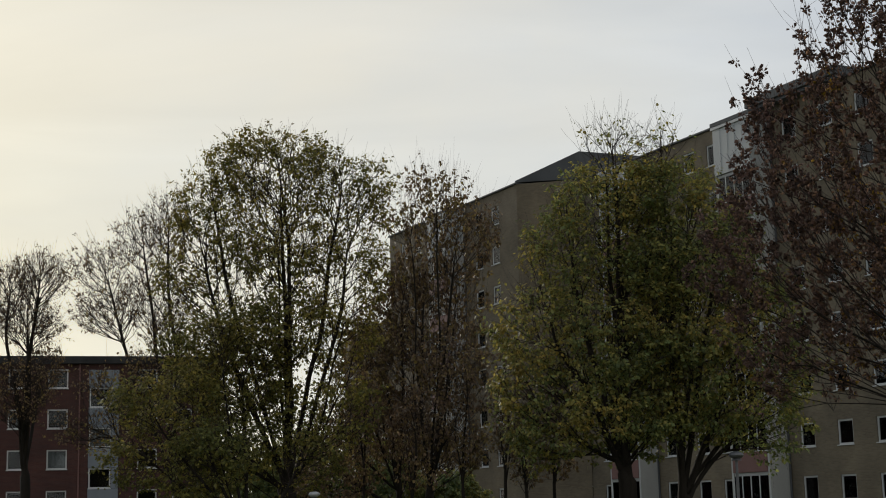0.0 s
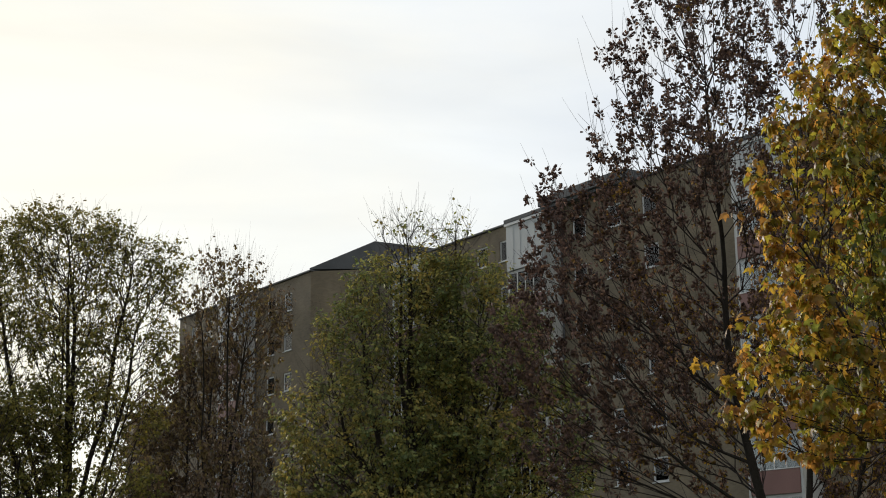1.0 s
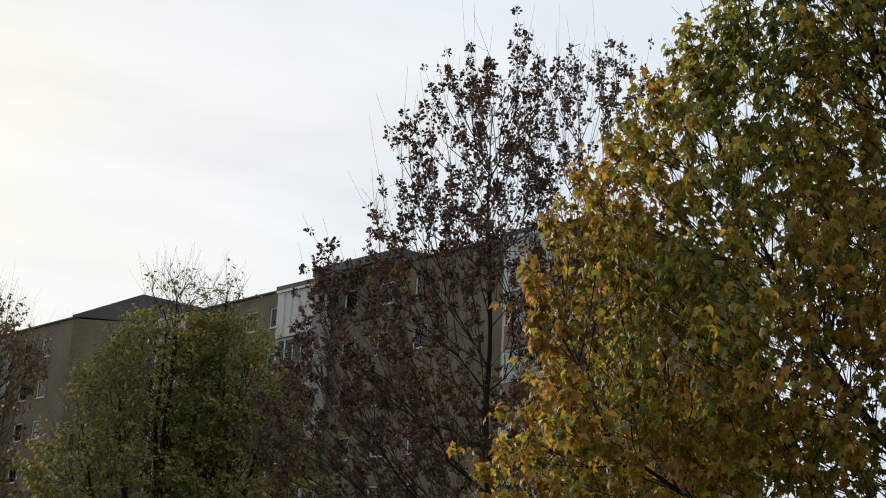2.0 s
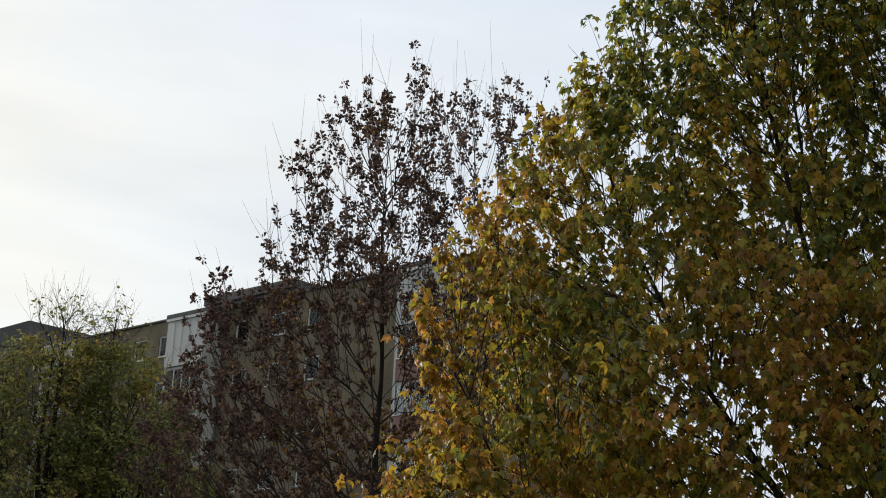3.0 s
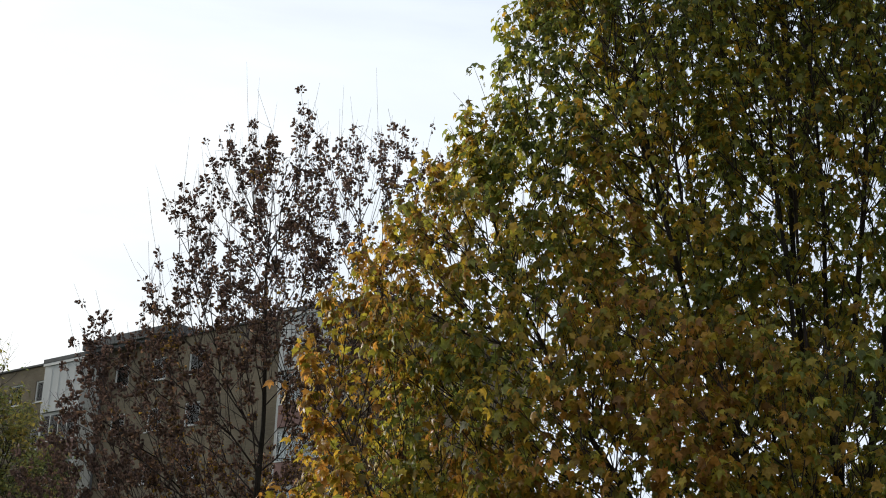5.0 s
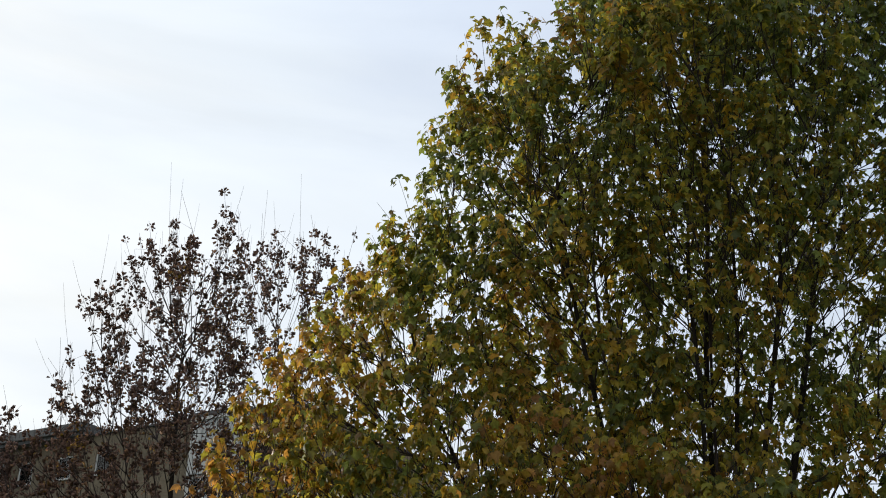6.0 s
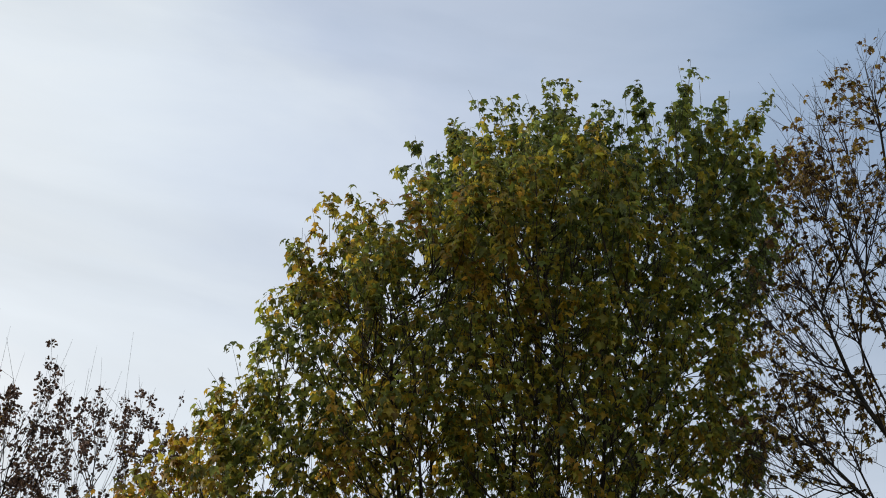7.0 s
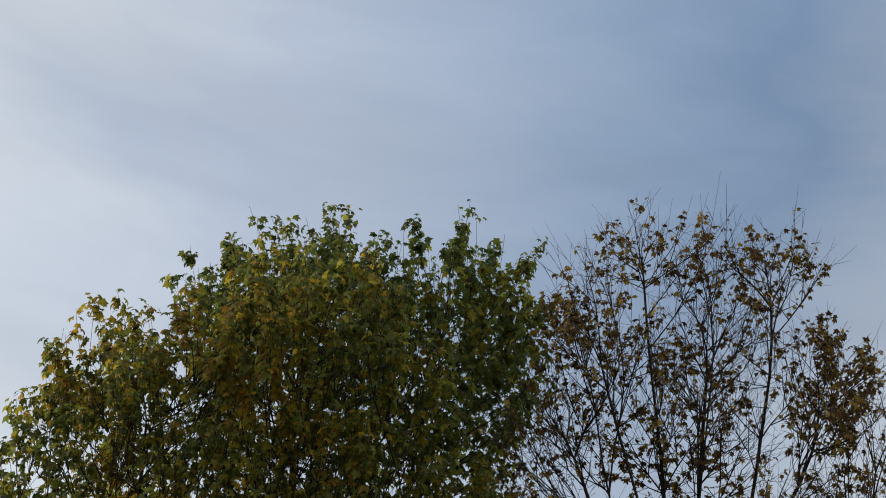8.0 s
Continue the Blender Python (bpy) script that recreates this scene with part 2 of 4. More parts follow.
GREEN, GOLD, RUST = (0.128, 0.176, 0.056), (0.48, 0.305, 0.036), (0.46, 0.225, 0.050)
L_MAPLE = leaf_material("turning_maple_leaf", ((0.0, GREEN), (0.36, (0.21, 0.245, 0.050)), (0.54, (0.38, 0.335, 0.042)), (0.72, GOLD), (0.92, RUST)), 0.6, 0.66, spread=0.55, rough=0.4, drift=(-0.034, 0.0, -0.030, 0.170), gloss=0.5)
L_DARK = leaf_material("withered_leaf", ((0.0, (0.135, 0.088, 0.080)), (0.5, (0.225, 0.145, 0.120)), (0.77, (0.33, 0.195, 0.115)), (0.84, GOLD)), 0.5, 0.3, 0.75, 0.7, drift=(0.035, 0.0, -0.022, 0.16))
L_OAK = leaf_material("dull_green_leaf", ((0.0, (0.11, 0.162, 0.064)), (0.4, (0.20, 0.235, 0.076)), (0.68, (0.35, 0.30, 0.074)), (1.0, (0.46, 0.31, 0.068))), 0.5, 0.55, spread=0.45, gloss=0.4)
L_LIME = leaf_material("olive_leaf", ((0.0, (0.075, 0.092, 0.026)), (0.4, (0.165, 0.165, 0.040)), (0.8, (0.30, 0.24, 0.05)), (1.0, (0.28, 0.19, 0.055))), 0.35, 0.45, spread=0.5, drift=(0.0, 0.0, 0.016, -0.06))
L_BROWN = leaf_material("russet_leaf", ((0.0, (0.115, 0.080, 0.062)), (0.45, (0.185, 0.120, 0.064)), (0.75, (0.24, 0.18, 0.060)), (1.0, (0.33, 0.27, 0.060))), 0.3, 0.35, spread=0.55)
L_BARE = leaf_material("last_yellow_leaf", ((0.0, (0.116, 0.066, 0.048)), (0.45, (0.231, 0.132, 0.040)), (0.7, (0.427, 0.301, 0.054)), (1.0, (0.431, 0.206, 0.048))), 1.2, spread=0.7)


# ---------------------------------------------------------------- mesh helpers
def thing(name, m, label, category, group="", kind=""):
    ob = new(name)
    ob.empty_display_size = 0.3
    ob.matrix_basis = m
    return tagged(ob, label, category, group, kind)


def mesh_of(name, bm, mat):
    me = bpy.data.meshes.new(name)
    bmesh.ops.recalc_face_normals(bm, faces=bm.faces)
    bm.to_mesh(me)
    bm.free()
    me.materials.append(mat)
    return me


def part(name, bm, mat, parent, label=""):
    ob = new(name, mesh_of(name, bm, mat) if isinstance(bm, bmesh.types.BMesh) else bm)
    ob.parent = parent
    return tagged(ob, label)


def box(bm, x0, x1, y0, y1, z0, z1, bevel=0.0):
    r = bmesh.ops.create_cube(bm, size=1.0, matrix=Matrix.LocRotScale(((x0 + x1) / 2, (y0 + y1) / 2, (z0 + z1) / 2), None, (x1 - x0, y1 - y0, z1 - z0)))
    if bevel:
        edges = {e for v in r["verts"] for e in v.link_edges}
        bmesh.ops.bevel(bm, geom=list(edges), offset=bevel, segments=1, affect="EDGES")
    return bm


def boxed(*args, bevel=0.0):
    return box(bmesh.new(), *args, bevel=bevel)


def wall_with_openings(x0, x1, y0, y1, z0, z1, holes):
    """A solid wall from x0 to x1, cut right through by holes (xa, xb, za, zb)."""
    bm = bmesh.new()
    xs = sorted({x0, x1, *(h[0] for h in holes), *(h[1] for h in holes)})
    xs = [x for x in xs if x0 <= x <= x1]
    for xa, xb in zip(xs, xs[1:]):
        mid = (xa + xb) / 2
        mine = sorted((h[2], h[3]) for h in holes if h[0] < mid < h[1])
        z = z0
        for za, zb in mine:
            if za > z:
                box(bm, xa, xb, y0, y1, z, za)
            z = zb
        box(bm, xa, xb, y0, y1, z, z1)
    return bm


PANES = {}


def window(parent, x0, x1, z0, z1, y=0.0, backing=None, sill=True, rng=random):
    """A fixed-frame window, x0..x1 and z0..z1, set into a wall whose face is at y."""
    w, h = x1 - x0, z1 - z0
    key = (round(w, 2), round(h, 2), sill)
    if key not in PANES:
        t = 0.09
        bm = bmesh.new()
        box(bm, 0, t, 0.06, 0.14, 0, h)
        box(bm, w - t, w, 0.06, 0.14, 0, h)
        box(bm, t, w - t, 0.06, 0.14, 0, t)
        box(bm, t, w - t, 0.06, 0.14, h - t, h)
        fr = mesh_of("window_frame", bm, M_FRAME)
        gl = mesh_of("pane", boxed(t, w - t, 0.095, 0.103, t, h - t), M_GLASS)
        sl = mesh_of("window_sill", boxed(-0.05, w + 0.05, -0.07, 0.058, -0.05, -0.003, bevel=0.008), M_FRAME)
        bl = {}
        for kind, mat in (("blind", M_BLIND), ("curtain", M_CURTAIN)):
            bm = bmesh.new()
            n = 14
            for i in range(n):
                xa = t + (w - 2 * t) * i / n
                xb = t + (w - 2 * t) * (i + 1) / n
                dy = 0.02 * (i % 2)
                box(bm, xa, xb, 0.24 + dy, 0.25 + dy, t if kind == "curtain" else h * 0.45, h - t)
            bl[kind] = mesh_of(kind, bm, mat)
        PANES[key] = fr, gl, sl, bl
    fr, gl, sl, bl = PANES[key]
    win = new("window", fr)
    win.parent = parent
    win.location = (x0, y, z0)
    pane = part("pane", gl, None, win)
    pane.visible_shadow = False
    if sill:
        part("window_sill", sl, None, win)
    if backing:
        part(backing, bl[backing], None, win)
    return win


# ---------------------------------------------------------------- ground
def ground_sheet():
    n, r = 60, 2500.0
    bm = bmesh.new()
    rows = []
    for i in range(n + 1):
        a = -1 + 2 * i / n
        row = []
        for j in range(n + 1):
            c = -1 + 2 * j / n
            x, y = r * a * abs(a) ** 1.6, r * c * abs(c) ** 1.6
            z = 0.12 * noise.noise(Vector((x * 0.06, y * 0.06, 0))) - 0.1 if abs(x) < 200 and abs(y) < 200 else -0.1
            row.append(bm.verts.new((x, y, z)))
        rows.append(row)
    for i in range(n):
        for j in range(n):
            bm.faces.new((rows[i][j], rows[i + 1][j], rows[i + 1][j + 1], rows[i][j + 1]))
    ob = new("ground", mesh_of("ground", bm, M_GRASS))
    tagged(ob, "open ground of short autumn grass", "ground", kind="structure")


ground_sheet()

# ---------------------------------------------------------------- the long tan-brick slab
FLOOR = 2.725
SILL0, WIN_H = 1.52, 1.25
EAVE = 22.8
U = Vector((math.sin(radians(-26.01)), math.cos(radians(-26.01)), 0))
INTO = Vector((U.y, -U.x, 0))


def slab_pose(offset):
    """Local x runs along the facade towards the nearer end, y into the house; x = 0 is abreast of the viewer."""
    x = -U
    m = Matrix((( x.x, INTO.x, 0, INTO.x * offset), (x.y, INTO.y, 0, INTO.y * offset), (0, 0, 1, 0), (0, 0, 0, 1)))
    return m


def bay(parent, x0, x1, storeys, top):
    """A projecting bay of glazed balconies: pale side walls, red parapets, cladding at the top."""
    d = -1.3
    b = part("balcony_bay", boxed(x1 - 0.16, x1, d, -0.003, 0, top - 0.05), M_CONCRETE, parent, "projecting bay of glazed balconies between pale concrete walls")
    part("side_wall", boxed(x0, x0 + 0.16, d, -0.003, 0, top - 0.05), M_CONCRETE, b)
    for i in range(storeys):
        z = 0.15 + i * FLOOR
        part("balcony_floor", boxed(x0 + 0.163, x1 - 0.163, d + 0.05, -0.003, z, z + 0.18), M_CONCRETE, b)
        if i < storeys - 1:
            part("parapet", boxed(x0 + 0.163, x1 - 0.163, d - 0.04, d + 0.03, z + 0.183, z + 1.25, bevel=0.01), M_PARAPET, b, "faded red balcony parapet")
            part("handrail", boxed(x0 + 0.163, x1 - 0.163, d - 0.06, d + 0.05, z + 1.253, z + 1.30, bevel=0.01), M_FRAME, b)
            n = 4
            for k in range(n):
                xa = x0 + 0.18 + (x1 - x0 - 0.36) * k / n
                xb = x0 + 0.18 + (x1 - x0 - 0.36) * (k + 1) / n
                g = part("balcony_pane", boxed(xa + 0.03, xb - 0.03, d + 0.0, d + 0.008, z + 1.303, z + FLOOR - 0.003), M_GLASS, b)
                g.visible_shadow = False
                part("balcony_mullion", boxed(xa - 0.025, xa + 0.025, d - 0.02, d + 0.04, z + 1.303, z + FLOOR - 0.003), M_FRAME, b)
            if (i * 7 + int(x0)) % 3:
                bm = bmesh.new()
                for k in range(22):
                    xa = x0 + 0.25 + (x1 - x0 - 0.5) * k / 22
                    box(bm, xa, xa + (x1 - x0 - 0.5) / 22, d + 0.16 + 0.04 * (k % 2), d + 0.18 + 0.04 * (k % 2), z + 0.3, z + FLOOR - 0.05)
                part("curtain", bm, M_CURTAIN, b)
    # ribbed sheet over the top storey, and a roof of its own
    zt = 0.15 + (storeys - 1) * FLOOR + 0.2
    bm = bmesh.new()
    k, n = 0, int((x1 - x0) / 0.3)
    for k in range(n):
        xa = x0 + (x1 - x0) * k / n
        xb = x0 + (x1 - x0) * (k + 1) / n
        box(bm, xa, xb, d - 0.05 - 0.012 * (k % 2), d - 0.005, zt, top - 0.1)
    n = 5
    for k in range(n):
        ya, yb = d + (-0.003 - d) * k / n, d + (-0.003 - d) * (k + 1) / n
        box(bm, x1 + 0.003, x1 + 0.03 + 0.01 * (k % 2), ya, yb, zt, top - 0.1)
    part("ribbed_cladding", bm, M_CLAD, b, "pale ribbed metal cladding")
    part("bay_roof", boxed(x0 - 0.1, x1 + 0.12, d - 0.15, -0.003, top - 0.1, top + 0.14, bevel=0.02), M_METAL, b, "dark metal roof edge")
    bm = boxed(x0 - 0.08, x1 + 0.1, d - 0.13, d - 0.09, top - 0.26, top - 0.103)
    part("fascia", bm, M_FRAME, b, "white fascia board")


def slab(name, offset, x0, x1, depth, eave, storeys, columns, bays, label, seed):
    rng = random.Random(seed)
    house = thing(name, slab_pose(offset), label, "apartment block")
    holes = []
    for xa in columns:
        for i in range(storeys):
            z = SILL0 + i * FLOOR
            holes.append((xa, xa + 1.15, z, z + WIN_H))
    part("wall", wall_with_openings(x0, x1, 0, 0.35, 0, eave - 0.12, holes), M_TAN, house, "weathered tan brick facade")
    for xa, xb, zz0, zz1 in holes:
        # most get a pale blind, which also stands in for reflected bright sky
        kind = rng.choice((None, "curtain", "curtain", "blind", "blind", "blind", "blind"))
        window(house, xa, xb, zz0, zz1, 0.0, kind)
    part("end_wall", boxed(x1 - 0.35, x1, 0.353, depth, 0, eave - 0.12), M_TAN, house)
    part("end_wall", boxed(x0, x0 + 0.35, 0.353, depth, 0, eave - 0.12), M_TAN, house)
    part("rear_wall", boxed(x0, x1, depth + 0.003, depth + 0.35, 0, eave - 0.12), M_TAN, house)
    for i in range(storeys):
        part("floor_slab", boxed(x0 + 0.36, x1 - 0.36, 0.36, depth - 0.01, i * FLOOR + 0.12, i * FLOOR + 0.35), M_ROOM_SHADE, house)
    part("inner_wall", boxed(x0 + 0.36, x1 - 0.36, 3.6, 3.7, 0.0, eave - 0.2), M_ROOM_SHADE, house)
    part("roof", boxed(x0 - 0.12, x1 + 0.12, -0.12, depth + 0.45, eave - 0.117, eave, bevel=0.02), M_METAL, house, "flat roof with a dark metal edge")
    part("plinth", boxed(x0 - 0.02, x1 + 0.02, -0.04, -0.003, -0.2, 0.55), M_CONCRETE, house)
    for xa, xb in bays:
        bay(house, xa, xb, storeys, eave - 0.5)
        # drainpipe in the corner beside the bay
        bm = bmesh.new()
        bmesh.ops.create_cone(bm, cap_ends=True, segments=8, radius1=0.055, radius2=0.055, depth=eave - 0.4, matrix=Matrix.Translation((xb + 0.12, -0.08, (eave - 0.4) / 2)))
        part("drainpipe", bm, M_METAL, house)
    return house


near = slab("apartment_block", 50.8, -91.0, -43.5, 12.0, EAVE, 8, (-62.3, -59.4, -56.55, -71.45, -69.1, -74.6, -81.5, -84.2, -87.0), ((-66.6, -63.3), (-78.8, -75.5), (-48.75, -45.45)), "eight-storey tan brick apartment block with flat roof", 4)
bm = boxed(-64.4, -57.0, -0.75, 0.9, EAVE + 0.004, EAVE + 0.5, bevel=0.03)
box(bm, -64.4, -57.0, -0.6, -0.13, EAVE - 0.18, EAVE - 0.003)
part("roof_box", bm, M_METAL, near, "dark sheet-metal box along the roof edge")
far = slab("apartment_block", 47.4, -106.7, -85.75, 12.0, EAVE + 0.1, 8, (-89.5, -92.0, -99.6, -102.0, -104.5), ((-97.0, -93.6),), "eight-storey tan brick apartment block standing forward of its neighbour", 5)
bm = bmesh.new()
wedge = [(-85.75, -0.1, EAVE + 0.12), (-83.3, 3.5, EAVE + 0.12), (-82.9, 10.0, EAVE + 0.12), (-90.0, 10.0, EAVE + 0.12), (-85.75, -0.1, EAVE + 0.2), (-83.3, 3.5, EAVE + 2.0), (-82.9, 10.0, EAVE + 2.0), (-90.0, 10.0, EAVE + 0.2)]
vs = [bm.verts.new(v) for v in wedge]
for f in ((0, 1, 5, 4), (1, 2, 6, 5), (2, 3, 7, 6), (3, 0, 4, 7), (4, 5, 6, 7), (3, 2, 1, 0)):
    bm.faces.new([vs[i] for i in f])
part("roof_house", bm, M_METAL, far, "dark sheet-clad sloping roof house")
bm = bmesh.new()
plan = ((-85.745, 0.0), (-83.0, 3.35), (-83.3, 3.38), (-85.745, 0.4))
lower, upper = [bm.verts.new((x, y, 0)) for x, y in plan], [bm.verts.new((x, y, EAVE)) for x, y in plan]
for k in range(4):
    bm.faces.new((lower[k], lower[(k + 1) % 4], upper[(k + 1) % 4], upper[k]))
bm.faces.new(upper)
part("angled_wall", bm, M_TAN, far, "plain tan brick end wall")
low = slab("apartment_block", 47.6, -117.0, -106.75, 12.0, 15.9, 6, (-109.0, -111.5, -114.2, -116.4), (), "lower tan brick apartment block at the end of the row", 6)

# ---------------------------------------------------------------- the red-brick house across the lawn
V = Vector((math.sin(radians(75.44)), math.cos(radians(75.44)), 0))
BEHIND = Vector((-V.y, V.x, 0))


def red_house():
    rng = random.Random(9)
    o = BEHIND * 104.0
    m = Matrix(((V.x, BEHIND.x, 0, o.x), (V.y, BEHIND.y, 0, o.y), (0, 0, 1, 0), (0, 0, 0, 1)))
    h = thing("apartment_house", m, "four-storey red brick apartment house with white windows", "apartment house")
    x0, x1, eave = -26.0, 10.9, 11.75
    holes = []
    for c in (-3.18, -0.63, 5.3, 7.65, -9.0, -11.6, -17.0, -20.0):
        for i in range(4):
            z = 10.1 - 2.7 * i
            holes.append((c, c + 1.32, z, z + 1.3))
    bays = [(2.06, 4.05), (-7.0, -5.0)]
    for a, b in bays:
        holes.append((a, b, 0.4, eave - 0.4))
    part("wall", wall_with_openings(x0, x1, 0, 0.35, -0.2, eave, holes), M_RED, h, "dark red brick facade")
    for xa, xb, za, zb in holes[:-len(bays)]:
        window(h, xa, xb, za, zb, 0.0, rng.choice((None, None, None, None, None, "curtain")))
    for a, b in bays:
        for i in range(5):
            top = eave - 0.403 - 2.7 * i if i else eave - 0.403
            za = 8.8 - 2.7 * i
            if za > 0.4:
                part("infill_panel", boxed(a + 0.003, b - 0.003, -0.1, 0.1, za + 1.36, top if not i else za + 2.70 - 0.02), M_PANEL, h, "blue-grey panel between stair windows")
                window(h, a + 0.05, b - 0.5, za, za + 1.35, -0.05, rng.choice((None, "curtain")))
                part("pier", boxed(b - 0.48, b - 0.003, -0.1, 0.1, za, za + 1.353), M_PANEL, h)
    part("end_wall", boxed(x0, x0 + 0.35, 0.353, 11, -0.2, eave), M_RED, h)
    part("end_wall", boxed(x1 - 0.35, x1, 0.353, 11, -0.2, eave), M_RED, h)
    part("rear_wall", boxed(x0, x1, 11.003, 11.35, -0.2, eave), M_RED, h)
    part("inner_wall", boxed(x0 + 0.36, x1 - 0.36, 3.0, 3.1, -0.2, eave - 0.1), M_ROOM_SHADE, h)
    bm = bmesh.new()
    rv = [bm.verts.new(v) for v in ((x0 - 0.3, -0.4, eave + 0.003), (x1 + 0.3, -0.4, eave + 0.003), (x1 + 0.3, 11.7, eave + 0.003), (x0 - 0.3, 11.7, eave + 0.003), (x0 - 0.3, -0.4, eave + 0.5), (x1 + 0.3, -0.4, eave + 0.5), (x1 + 0.3, 11.7, eave + 0.5), (x0 - 0.3, 11.7, eave + 0.5), (x0 - 0.3, 5.6, eave + 0.85), (x1 + 0.3, 5.6, eave + 0.85))]
    for f in ((0, 1, 5, 4), (2, 3, 7, 6), (4, 5, 9, 8), (7, 6, 9, 8), (0, 3, 7, 8, 4), (1, 5, 9, 6, 2), (0, 3, 2, 1)):
        bm.faces.new([rv[i] for i in f])
    part("roof", bm, M_FELT, h, "low-pitched dark felt roof")
    for x in (-10.0, 1.4):
        part("drainpipe", boxed(x, x + 0.09, -0.1, -0.005, 0, eave), M_PARAPET, h)


red_house()


# ---------------------------------------------------------------- trees
def leaf_shape(kind):
    """Outline points of one leaf (length about 1, stalk at the origin, blade along +y), and its triangles."""
    if kind == "maple":
        half = [(0.22, -0.03, -0.02), (0.48, 0.08, -0.14), (0.37, 0.25, -0.03), (0.62, 0.54, -0.18), (0.27, 0.58, -0.02)]
        pts = [(0, 0.06, 0.0)] + half + [(0, 1.06, -0.20)] + [(-x, y, z) for x, y, z in reversed(half)] + [(0, 0.36, 0.03)]
    elif kind == "curled":
        pts = [(0, 0, 0), (0.16, 0.3, 0.20), (0.30, 0.62, 0.34), (0.08, 1.05, 0.10), (-0.24, 0.80, 0.36), (-0.15, 0.3, 0.22), (0, 0.5, -0.08)]
    else:
        pts = [(0, 0, 0), (0.42, 0.36, -0.08), (0.20, 0.94, -0.15), (-0.16, 0.98, -0.16), (-0.42, 0.40, -0.08)]
        return np.array(pts), np.array([(0, 1, 2), (0, 2, 3), (0, 3, 4)])
    n = len(pts) - 1
    return np.array(pts), np.array([(n, i, (i + 1) % n) for i in range(n)])


def leaf_mesh(name, kind, place, axis, face, size, rng, mat):
    """One mesh of many single leaves: each at its place, blade along its axis, upper side turned to face."""
    pts, tris = leaf_shape(kind)
    n = len(place)
    axis = axis / np.linalg.norm(axis, axis=1)[:, None]
    side = np.cross(axis, face)
    side /= np.maximum(np.linalg.norm(side, axis=1), 1e-6)[:, None]
    up = np.cross(side, axis)
    s = size[:, None, None]
    curl = rng.uniform(0.2, 2.6, n)[:, None, None]
    wide = rng.uniform(0.72, 1.05, n)[:, None, None]
    co = place[:, None, :] + s * (wide * pts[None, :, 0:1] * side[:, None, :] + pts[None, :, 1:2] * axis[:, None, :] + curl * pts[None, :, 2:3] * up[:, None, :])
    idx = (np.arange(n)[:, None, None] * len(pts) + tris[None]).reshape(-1)
    me = bpy.data.meshes.new(name)
    me.vertices.add(n * len(pts))
    me.vertices.foreach_set("co", co.reshape(-1).astype(np.float32))
    me.loops.add(len(idx))
    me.loops.foreach_set("vertex_index", idx.astype(np.int32))
    me.polygons.add(len(idx) // 3)
    me.polygons.foreach_set("loop_start", np.arange(0, len(idx), 3, dtype=np.int32))
    me.update(calc_edges=True)
    me.materials.append(mat)
    return me


def tubes(name, chains, sides, mat):
    """Tapered tubes along chains of (points, radii), in one mesh."""
    verts, faces = [], []
    ring = np.arange(sides) * 2 * np.pi / sides
    cs, sn = np.cos(ring), np.sin(ring)
    for p, r in chains:
        p, r = np.asarray(p), np.asarray(r)
        t = np.gradient(p, axis=0)
        t /= np.maximum(np.linalg.norm(t, axis=1), 1e-9)[:, None]
        ref = np.array([1.0, 0.2, 0.1]) if abs(t[0][0]) < 0.7 else np.array([0.1, 1.0, 0.2])
        a = np.cross(t, ref)
        a /= np.linalg.norm(a, axis=1)[:, None]
        b = np.cross(t, a)
        co = p[:, None] + r[:, None, None] * (cs[None, :, None] * a[:, None] + sn[None, :, None] * b[:, None])
        o = len(verts)
        verts.extend(co.reshape(-1, 3).tolist())
        for i in range(len(p) - 1):
            for k in range(sides):
                q, w = o + i * sides, (k + 1) % sides
                faces.append((q + k, q + w, q + sides + w, q + sides + k))
        e = o + (len(p) - 1) * sides
        faces.append(tuple(range(e, e + sides)))
    me = bpy.data.meshes.new(name)
    me.from_pydata(verts, [], faces)
    me.materials.append(mat)
    for f in me.polygons:
        f.use_smooth = True
    return me


def fan(rng, base, fork, lobes, count, lean=(0.0, 0.0)):
    """A trunk that forks at the height fork into count long ascending stems, each aimed at a different part of the crown."""
    base, lob = np.array(base, float), np.array(lobes)
    top = base + np.array([lean[0], lean[1], fork])
    stems = [[base, base + (top - base) * 0.5 + rng.normal(size=3) * 0.04, top]]
    score = lob[:, 2] + lob[:, 4]
    chosen = [int(np.argmax(score))]
    while len(chosen) < min(count, len(lob)):
        d = np.min([np.linalg.norm(lob[:, :3] - lob[c, :3], axis=1) for c in chosen], axis=0)
        chosen.append(int(np.argmax(d + 0.25 * score)))
    for k, c in enumerate(chosen):
        goal = lob[c, :3] + np.array([0, 0, 0.5 * lob[c, 4]])
        start = top + (0 if k == 0 else 1) * np.array([0, 0, -rng.uniform(0.0, 0.35) * fork * 0.6])
        if k:
            start[:2] = base[:2] + (top - base)[:2] * (start[2] - base[2]) / fork
        span = goal - start
        mid = start + span * 0.45 + np.array([span[0] * 0.10, span[1] * 0.10, 0.02 * abs(span[2])]) + rng.normal(size=3) * 0.12
        far = start + span * 0.75 + np.array([span[0] * 0.07, span[1] * 0.07, 0.0]) + rng.normal(size=3) * 0.12
        stems.append([start, mid, far, goal])
    return stems


